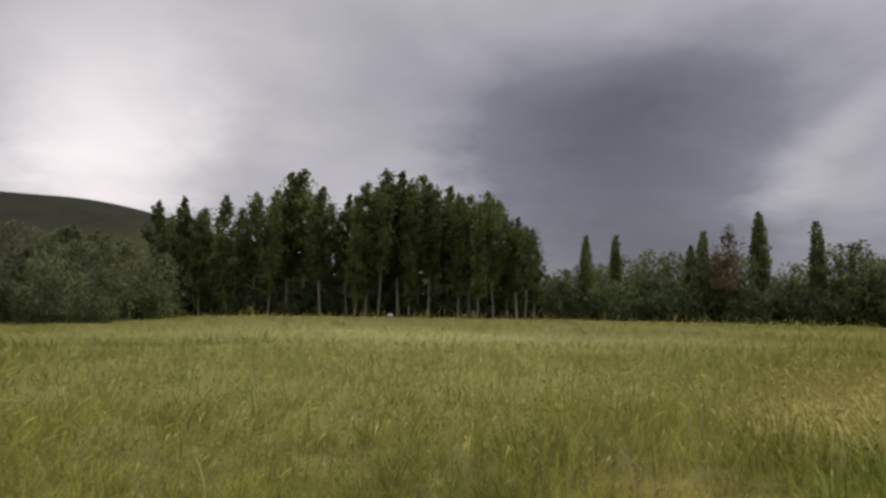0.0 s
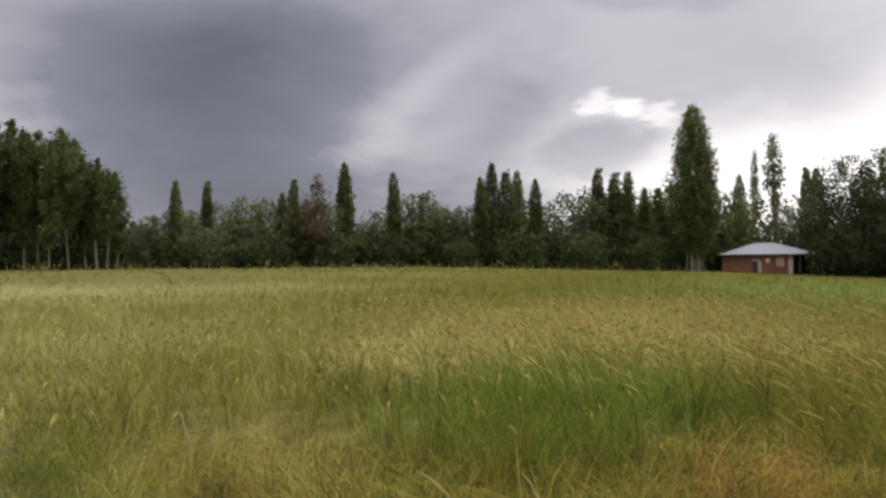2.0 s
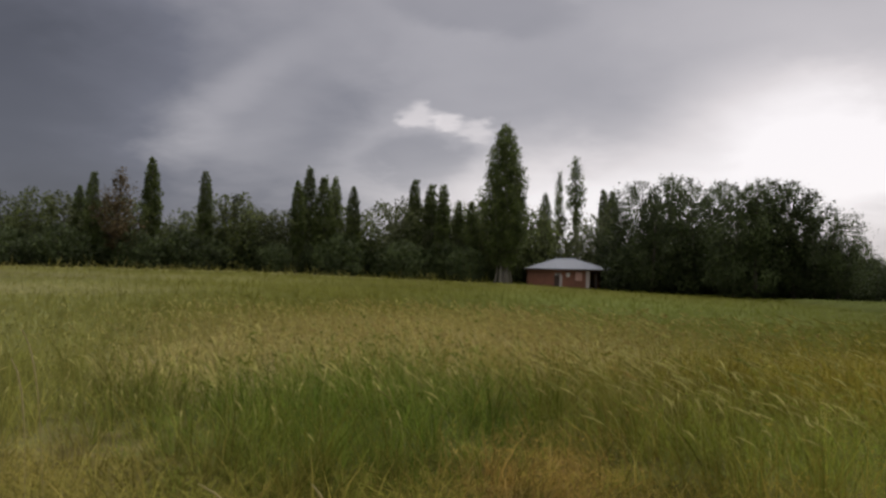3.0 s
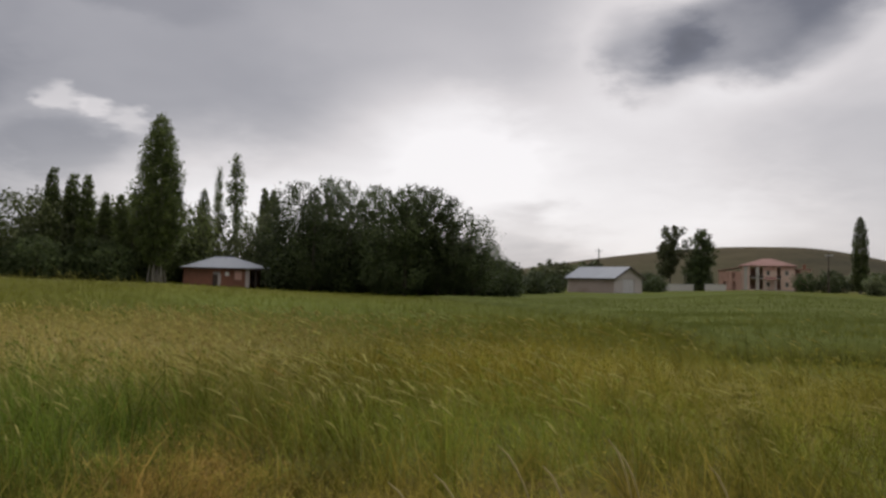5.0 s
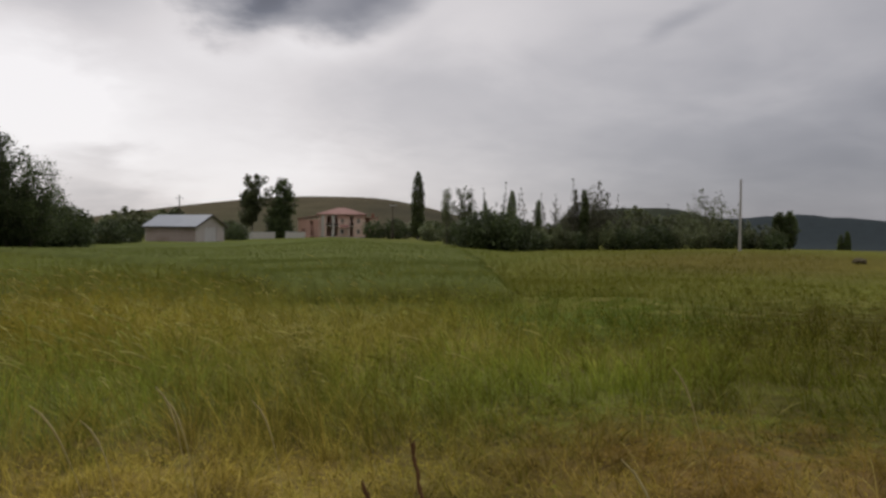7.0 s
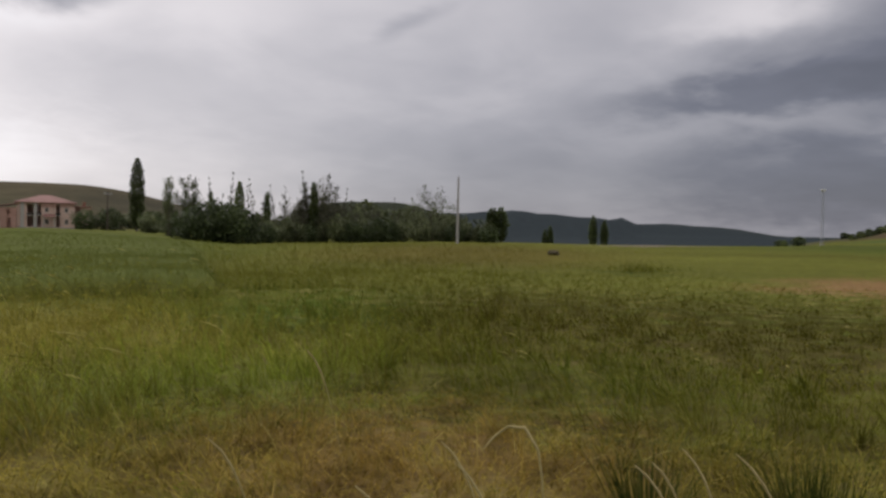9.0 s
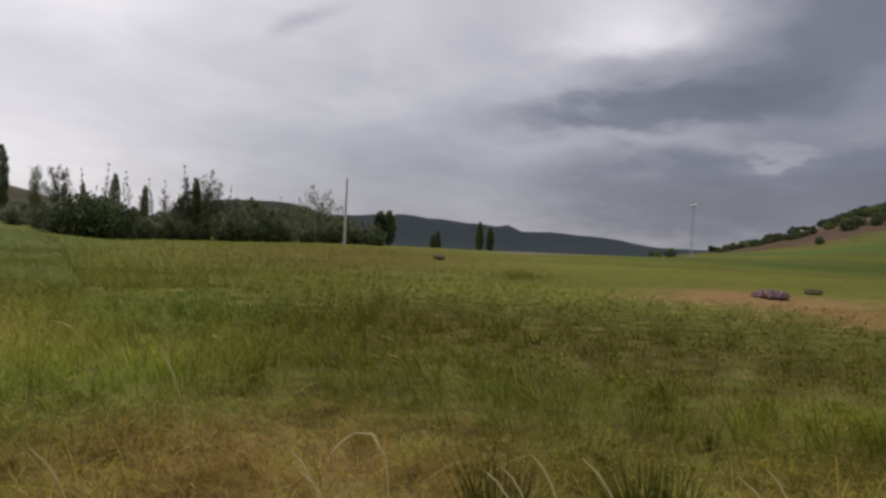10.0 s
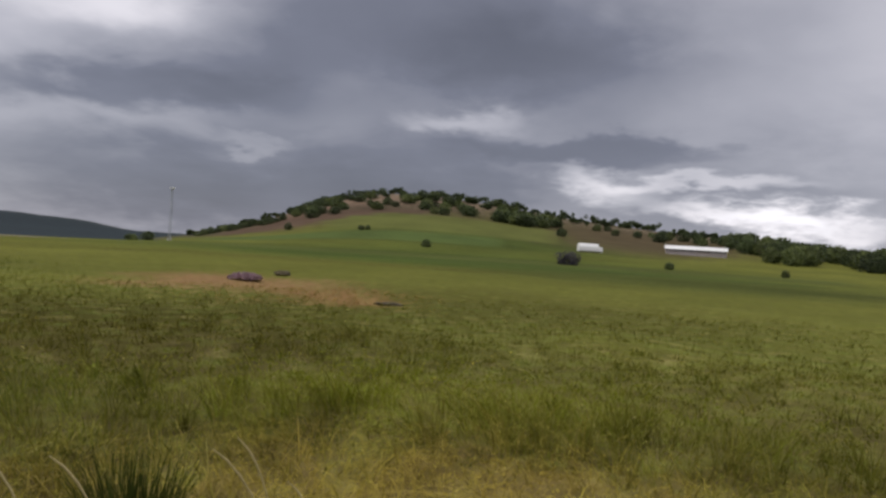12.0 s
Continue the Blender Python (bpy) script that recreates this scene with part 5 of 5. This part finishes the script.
def blossom_patch(bearing, distance):
    """A low cushion of purple flowers: stems with small blossom heads."""
    r = np.random.RandomState(5)
    x, y, z = spread(bearing, distance)
    patch = thing("blossom_cushion", x, y, z, -bearing, "low cushion of purple blossoming wildflowers in the grass", "flowers")
    ang, rad = r.uniform(0, 2 * np.pi, 260), np.sqrt(r.uniform(0, 1, 260))
    px, py = 0.58 * rad * np.cos(ang), 0.4 * rad * np.sin(ang)
    pz = 0.24 * np.sqrt(1 - 0.8 * rad ** 2) * r.uniform(0.85, 1.1, 260)
    v, f = tubes([(np.array([(a, b, 0), (a, b, c * 0.6), (a * 1.05, b * 1.05, c)]), (0.006, 0.005, 0.004)) for a, b, c in zip(px, py, pz)], 3)
    new("stems", mesh_from("stems", v, f, BLADES, np.zeros((len(v), 2)))).parent = patch
    v, f = leaf_cloud(r, np.column_stack([px * 1.05, py * 1.05, pz]).repeat(5, 0) + r.normal(size=(1300, 3)) * 0.03, 0.055)
    new("blossoms", mesh_from("blossoms", v, f, PURPLE)).parent = patch


blossom_patch(150.0, 29.8)


# ---- grass ----
WIND = np.array([math.sin(radians(15)), math.cos(radians(15))])


def drift(x, y, size, seed):
    """Smooth random numbers from 0 to 1 over the plane, in patches of that size."""
    table = np.random.RandomState(seed).uniform(0, 1, (64, 64))
    u, v = x / size, y / size
    i, j = np.floor(u).astype(int), np.floor(v).astype(int)
    a, b = u - i, v - j
    a, b = a * a * (3 - 2 * a), b * b * (3 - 2 * b)
    get = lambda p, q: table[p % 64, q % 64]  # noqa: E731
    return (get(i, j) * (1 - a) + get(i + 1, j) * a) * (1 - b) + (get(i, j + 1) * (1 - a) + get(i + 1, j + 1) * a) * b


def scatter(r, near, far, per_m2, keep=None, first=-40, last=205):
    """Random places between two distances: x, y, bearing in degrees, distance."""
    n = int(per_m2 * 0.5 * radians(last - first) * (far ** 2 - near ** 2))
    d, az = np.sqrt(r.uniform(near ** 2, far ** 2, n)), r.uniform(first, last, n)
    if keep is not None:
        some = r.uniform(0, 1, n) < keep(az, d)
        d, az = d[some], az[some]
    return d * np.sin(np.radians(az)), d * np.cos(np.radians(az)), az, d


def grass(name, seed, near, far, per_m2, height, width, bends, mat, label, lean=0.5, stray=0.55, keep=None, tussock=0):
    """Blades between two distances, each a bent tapering ribbon; they stand in clumps and lean with the wind."""
    r = np.random.RandomState(seed)
    x, y, az, d = scatter(r, near, far, per_m2, keep)
    if tussock:
        x, y, az, d = (np.repeat(v, tussock) for v in (x, y, az, d))
        way = r.uniform(0, 2 * np.pi, len(x))
        out = np.stack([np.cos(way), np.sin(way)], -1)
        off = 0.09 * np.sqrt(r.uniform(0, 1, len(x)))
        x, y = x + out[:, 0] * off, y + out[:, 1] * off
    n = len(x)
    z = ground_height(x, y)
    lush = 0.5 * drift(x, y, 1.5, 1) + 0.5 * drift(x, y, 0.5, 2)
    h = height(az, d) * (0.3 + 1.2 * lush) * r.uniform(0.4, 1.2, n)
    turn = r.uniform(0, 2 * np.pi, n)
    face = np.stack([np.cos(turn), np.sin(turn), 0 * turn], -1)
    swirl = np.stack([drift(x, y, 0.9, 3), drift(x, y, 0.9, 4)], -1) - 0.5
    push = (WIND * (lean * r.uniform(0.2, 1.7, (n, 1))) + swirl * stray * 2.2 + r.normal(size=(n, 2)) * stray) * h[:, None]
    if tussock:  # blades of one tussock fan out from its heart
        push = (WIND * lean * 0.7 + out * r.uniform(0.2, 0.95, (n, 1)) + swirl * 0.6) * h[:, None]
    sunk = 0.5 * np.clip(np.hypot(push[:, 0], push[:, 1]) / (h + 1e-6), 0, 1.3) ** 2
    w = width * r.uniform(0.6, 1.3, n)
    rows, uvs = [], []
    for t in np.linspace(0, 1, bends + 1):
        mid = np.stack([x + push[:, 0] * t ** 1.7, y + push[:, 1] * t ** 1.7, z - 0.03 + h * (t - 0.9 * np.minimum(sunk, 0.9) * t ** 2.5)], -1)
        wide = (w * (1 - t) ** 0.7 * (0.75 + 0.5 * t) if t < 1 else w * 0.06)[:, None] * 0.5
        rows += [mid - face * wide, mid + face * wide]
        uvs += [np.stack([0 * x, 0 * x + t], -1), np.stack([0 * x + 1, 0 * x + t], -1)]
    k = 2 * (bends + 1)
    verts, uv = np.stack(rows, 1).reshape(-1, 3), np.stack(uvs, 1).reshape(-1, 2)
    base = np.arange(n)[:, None] * k
    faces = np.concatenate([base + np.array([2 * i, 2 * i + 1, 2 * i + 3, 2 * i + 2]) for i in range(bends)])
    ob = new(name, mesh_from(name, verts, faces, mat, uv))
    return tagged(ob, label, "grass", kind="stuff")


def verge_edge(az):
    """How far the dry verge reaches out."""
    return 6.4 - 0.9 * np.exp(-((az - 33) / 5) ** 2) + 2.1 * np.exp(-((az - 17) / 7) ** 2) + 2.3 * np.exp(-((az - 47) / 6) ** 2) + 0.7 * np.exp(-((az - 118) / 15) ** 2)


def verge_share(az, d):
    return ramp(6, 14, az) * (1 - ramp(-0.4, 0.4, d - verge_edge(az) + 1.8 * (drift(d * np.sin(np.radians(az)), d * np.cos(np.radians(az)), 1.3, 6) - 0.5)))


def tall(az, d):
    """How high the meadow stands: short on the dry verge, high in the lush strip."""
    base = 0.6 + 0.26 * np.exp(-((az - 44) / 34) ** 2) * (1 - ramp(10, 16, d))
    verge = verge_share(az, d)
    crop = crop_share(az, d)
    open_field = ramp(95, 150, az) * (0.8 * ramp(6.5, 9, d) + 0.4 * ramp(10, 24, d))
    return base * (1 - 0.75 * verge) * (1 - 0.68 * crop) * (1 - 0.72 * open_field) * (1 - 0.35 * ramp(28, 50, d))


def outside_crop(az, d):
    return 1 - crop_share(az, d)


grass("meadow_grass", 1, 2.6, 6.8, 330, tall, 0.007, 3, BLADES, "tall mixed meadow grass bending in the wind", stray=0.8)
grass("meadow_grass", 2, 6.8, 13.0, 120, tall, 0.0105, 3, BLADES, "tall mixed meadow grass bending in the wind", stray=0.75)
grass("meadow_grass", 3, 13.0, 30.0, 65, tall, 0.022, 1, TUFTS, "tall meadow grass farther out in the field", keep=outside_crop)
grass("meadow_grass", 4, 30.0, 62.0, 9, tall, 0.055, 1, TUFTS, "distant tufts of meadow grass", keep=outside_crop)
grass("meadow_grass", 5, 62.0, 105.0, 2.5, tall, 0.14, 1, TUFTS, "distant tufts of meadow grass", keep=outside_crop)
grass("young_corn", 16, 15.5, 34.0, 110, lambda az, d: 0.2 + 0 * d, 0.02, 1, CORN, "dense young green corn in a sown field", lean=0.25, stray=0.3, keep=crop_share)
grass("young_corn", 17, 34.0, 72.0, 14, lambda az, d: 0.2 + 0 * d, 0.05, 1, CORN, "dense young green corn in a sown field", lean=0.25, stray=0.3, keep=crop_share)
grass("field_edge_grass", 20, 16.5, 34.0, 120, lambda az, d: 0.42 + 0 * d, 0.018, 2, RANK, "rank dark green grass along the edge of the sown field",
      keep=lambda az, d: ramp(77, 82, az) * (1 - ramp(106, 114, az)) * np.exp(-((d / crop_front(az) - 0.985) / 0.02) ** 2))
grass("weed_clump", 18, 31.0, 38.0, 60, lambda az, d: 0.55 + 0 * d, 0.03, 2, TUFTS, "dark clump of rank weeds in the meadow", keep=lambda az, d: np.exp(-((az - 132.9) / 1.5) ** 2 - ((d - 34.5) / 1.4) ** 2))
grass("grass_tussocks", 12, 4.2, 8.0, 9.0, lambda az, d: 0.95 * tall(az, d), 0.0095, 3, BLADES, "lush tussocks of broad arching grass leaves", tussock=26)
grass("grass_tussocks", 13, 8.0, 14.5, 4.6, lambda az, d: 0.95 * tall(az, d), 0.014, 3, BLADES, "lush tussocks of broad arching grass leaves", tussock=20)
grass("field_edge_weeds", 15, 70.0, 84.0, 0.6, lambda az, d: 1.3 + 0 * d, 0.07, 3, SEEDS, "pale dry weeds along the edge of the trees", keep=lambda az, d: 1 - ramp(44, 50, az))
grass("arching_blades", 14, 4.6, 8.6, 13, lambda az, d: 0.3 + 0.5 * tall(az, d), 0.013, 5, SEEDS, "long pale arching dry blades over the verge", lean=0.8, keep=lambda az, d: ramp(5, 20, az) * (1 - 0.6 * ramp(125, 150, az)))
grass("dry_litter", 6, 4.0, 9.4, 330, lambda az, d: 0.26 + 0.24 * np.exp(-((az - 28) / 24) ** 2), 0.0125, 3, LITTER, "flattened dry brown grass litter on the verge", stray=0.95, keep=verge_share)


def seed_heads(seed, near, far, per_m2, thick, label):
    """Long straw stalks with drooping seed heads."""
    r = np.random.RandomState(seed)
    n = int(per_m2 * 0.5 * radians(245) * (far ** 2 - near ** 2))
    d, az = np.sqrt(r.uniform(near ** 2, far ** 2, n)), r.uniform(-40, 205, n)
    liking = 0.02 + 0.04 * (1 - ramp(70, 95, az)) + 0.7 * np.exp(-((az - 48) / 26) ** 2) + 0.12 * np.exp(-((az + 5) / 25) ** 2) + 0.4 * np.exp(-((az - 27) / 7) ** 2) * ramp(8.5, 10, d)
    some = r.uniform(0, 1, n) < liking * ramp(-0.3, 0.5, d - verge_edge(az))
    d, az = d[some], az[some]
    x, y = d * np.sin(np.radians(az)), d * np.cos(np.radians(az))
    z = ground_height(x, y)
    paths = []
    for px, py, pz, b, far_off in zip(x, y, z, az, d):
        h = float(tall(b, 9.0)) * r.uniform(0.6, 1.35)
        lean = (WIND * r.uniform(0.25, 0.75) + r.normal(size=2) * 0.16) * h
        ts = np.array([0, 0.45, 0.75, 0.8, 0.9, 1.0])
        line = np.column_stack([px + lean[0] * ts ** 2, py + lean[1] * ts ** 2, pz + h * (ts - 0.24 * ts ** 4)])
        k = thick * (1 + 0.03 * far_off)
        paths.append((line, np.array([0.4, 0.35, 0.3, 1.0, 1.2, 0.3]) * k))
    v, f = tubes(paths, 4)
    up = np.tile(np.repeat([0, 0.4, 0.8, 0.9, 1, 1], 4), len(paths))
    ob = new("seed_heads", mesh_from("seed_heads", v, f, SEEDS, np.column_stack([up * 0, up]), smooth=True))
    tagged(ob, label, "grass", kind="stuff")


seed_heads(6, 6.3, 10.0, 44, 0.005, "pale straw-coloured seed heads above the grass")
seed_heads(7, 10.0, 22.0, 12, 0.006, "pale straw-coloured seed heads above the grass")


def panicles(seed, near, far, per_m2, size, mat, label, keep=None, lift=1.0):
    """Loose nodding flower heads at the tips of the grass: a few husks along a bent tip each."""
    r = np.random.RandomState(seed)
    x, y, az, d = scatter(r, near, far, per_m2, keep)
    n, each = len(x), 5
    lush = 0.5 * drift(x, y, 1.5, 1) + 0.5 * drift(x, y, 0.5, 2)
    h = tall(az, d) * (0.3 + 1.2 * lush) * r.uniform(0.45, 1.15, n) * lift
    way = WIND * r.uniform(0.2, 1.2, (n, 1)) + r.normal(size=(n, 2)) * 0.7
    t = np.linspace(0, 1, each)[None, :, None]
    long = size * r.uniform(2.5, 5.0, (n, 1, 1))
    tip = np.stack([x, y, ground_height(x, y) + h], -1)[:, None, :]
    bow = np.concatenate([way[:, None, :] * t * long, long * (0.5 * t - 0.7 * t ** 2)], -1)
    mid = tip + bow + r.normal(size=(n, each, 3)) * size * 0.35
    v, f = leaf_cloud(r, mid.reshape(-1, 3), size)
    ob = new("flower_heads", mesh_from("flower_heads", v, f, mat, np.ones((len(v), 2)) * 0.9))
    tagged(ob, label, "grass", kind="stuff")


panicles(21, 3.6, 7.0, 130, 0.009, BLADES, "loose nodding flower heads of meadow grass")
panicles(22, 7.0, 13.0, 40, 0.013, BLADES, "loose nodding flower heads of meadow grass")
panicles(23, 13.0, 26.0, 8, 0.024, TUFTS, "loose nodding flower heads of meadow grass")
panicles(25, 8.5, 22.0, 55, 0.017, TAN, "dense rosy tan flower heads over the tall grass", lambda az, d: np.exp(-((az - 44) / 15) ** 2) * ramp(9, 12.5, d) * ramp(0.35, 0.6, drift(d * np.sin(np.radians(az)), d * np.cos(np.radians(az)), 1.7, 12)), 1.15)
panicles(24, 7.5, 20.0, 60, 0.016, SEEDS, "dense pale tan flower heads over the tall grass", lambda az, d: np.exp(-((az - 42) / 17) ** 2) * ramp(10, 12.5, d) * drift(d * np.sin(np.radians(az)), d * np.cos(np.radians(az)), 1.4, 9), 1.1)


def dock(bearing, distance, tall_m, seed):
    """A withered dock: a dark red spike with short side branches."""
    r = np.random.RandomState(seed)
    x, y, z = spread(bearing, distance)
    d = thing("dock_plant", x, y, z, 0, "withered dark red dock spike among dry grass", "plant", "docks")
    ts = np.linspace(0, 1, 6)
    stem = np.column_stack([-0.02 * ts ** 2, 0.16 * tall_m * (ts ** 1.4 - 1), tall_m * ts])
    v, f = tubes([(stem, np.linspace(0.008, 0.003, 6))], 5)
    new("stem", mesh_from("stem", v, f, RED_DOCK)).parent = d
    for i in range(8):
        t = 0.55 + 0.055 * i
        root = np.array([-0.02 * t ** 2, 0.16 * tall_m * (t ** 1.4 - 1), tall_m * t])
        way = np.array([r.normal() * 0.012, r.normal() * 0.012, 0.05])
        v, f = tubes([(np.array([root, root + way * 0.5, root + way]), (0.007, 0.009, 0.003))], 5)
        new("seed_spike", mesh_from("seed_spike", v, f, RED_DOCK)).parent = d


for i, (b, d, h) in enumerate(((87.6, 2.94, 0.88), (84.3, 2.91, 0.75))):
    dock(b, d, h, 40 + i)


def stalk(bearing, distance, h, lean, arch=False):
    """A dry grass stalk with a pale head; lean: how far its foot stands to the right of its tip. An arch hangs over at the top."""
    x, y, z = spread(bearing, distance)
    side = np.array([math.cos(radians(bearing)), -math.sin(radians(bearing))])
    ts = np.linspace(0, 1, 9)
    if arch:
        across = np.interp(ts, (0, 0.3, 0.5, 0.62, 0.75, 0.88, 1), (0.13, 0.12, 0.09, 0.04, -0.03, -0.08, -0.13))
        up = h * np.interp(ts, (0, 0.3, 0.5, 0.62, 0.75, 0.88, 1), (0, 0.68, 0.9, 1.0, 1.0, 0.95, 0.88))
        thick = np.array([2, 2, 3, 4.5, 5.5, 6, 6, 5, 2]) * 0.001
    else:
        across, up = 2.0 * lean * (1 - ts) ** 1.1 - 0.08 * ts ** 4, h * (ts - 0.12 * ts ** 5)
        thick = np.array([1.6, 1.6, 1.6, 1.7, 2.2, 3.8, 5.5, 5.0, 2.2]) * 0.001
    v, f = tubes([(np.column_stack([side[0] * across, side[1] * across, up]), thick)], 5)
    ob = new("dry_stalk", mesh_from("dry_stalk", v, f, STRAW, smooth=True))
    ob.matrix_world = pose(x, y, z)
    tagged(ob, "bent dry straw-coloured grass leaf on the verge" if arch else "dry straw-coloured grass stalk with a pale head", "grass stalk", "dry stalks")


# bearing, distance, height of the tip, how far the visible stem leans (m)
STALKS = [(139.9, 3.45, 0.75, 0.09), (136.6, 3.44, 0.65, 0.12), (137.7, 3.54, 0.64, 0.08), (155.2, 3.72, 0.76, 0.09), (116.3, 2.94, 0.65, 0.09), (104.9, 3.28, 0.77, 0.1), (122.4, 3.27, 0.75, 0.1),
          (123.7, 3.07, 0.72, 0.11), (153.7, 3.59, 0.74, 0.17), (143.4, 3.54, 0.73, 0.14), (159.2, 3.52, 0.61, 0.07), (26.9, 4.44, 0.72, 0.2), (33.3, 4.42, 0.7, 0.03), (12.5, 5.44, 0.92, 0.03),
          (70, 4.48, 0.74, 0.07), (67.3, 4.7, 0.8, 0.12), (59.9, 4.36, 0.68, 0.11)]
STALKS += [(62.9, 4.44, 0.7, 0.1), (75, 4.63, 0.8, 0.06), (-14.6, 4.98, 0.92, 0.01), (-17.3, 4.47, 0.83, 0.04), (0.7, 4.53, 0.78, 0.06), (16.5, 5.82, 1.19, 0.01), (16.9, 6.02, 1.35, 0.04), (74.7, 4.88, 0.81, 0.06),
           (80.7, 4.64, 0.74, 0.06), (110.6, 5.05, 0.88, 0.09)]
for b, d, h, lean in STALKS:
    stalk(b, d, h * 1.03, lean)
stalk(126.9, 2.99, 0.83, 0, True)


def sedge(bearing, distance, tall_m, seed):
    """A dark tuft of stiff upright blades."""
    r = np.random.RandomState(seed)
    x, y, z = spread(bearing, distance)
    paths = []
    for _ in range(150):
        a, out = r.uniform(0, 2 * np.pi), r.uniform(0.0, 0.4) * tall_m
        h, foot = tall_m * r.uniform(0.3, 1.0), 0.12 * math.sqrt(r.uniform())
        way = np.array([math.cos(a), math.sin(a)])
        paths.append((np.array([(*(way * (foot + out * t ** 1.8)), h * t) for t in (0, 0.4, 0.75, 1)]), (0.0028, 0.0028, 0.0022, 0.001)))
    v, f = tubes(paths, 3)
    ob = new("sedge_tuft", mesh_from("sedge_tuft", v, f, RANK, np.zeros((len(v), 2))))
    ob.matrix_world = pose(x, y, z - 0.02)
    tagged(ob, "stiff dark green sedge tuft in the meadow grass", "grass tuft", "sedge tufts")


for i, (b, d, h) in enumerate(((135.9, 3.93, 0.6), (146.8, 3.89, 0.66), (147.9, 4.05, 0.58), (145.8, 4.15, 0.55))):
    sedge(b, d, h, 300 + i)
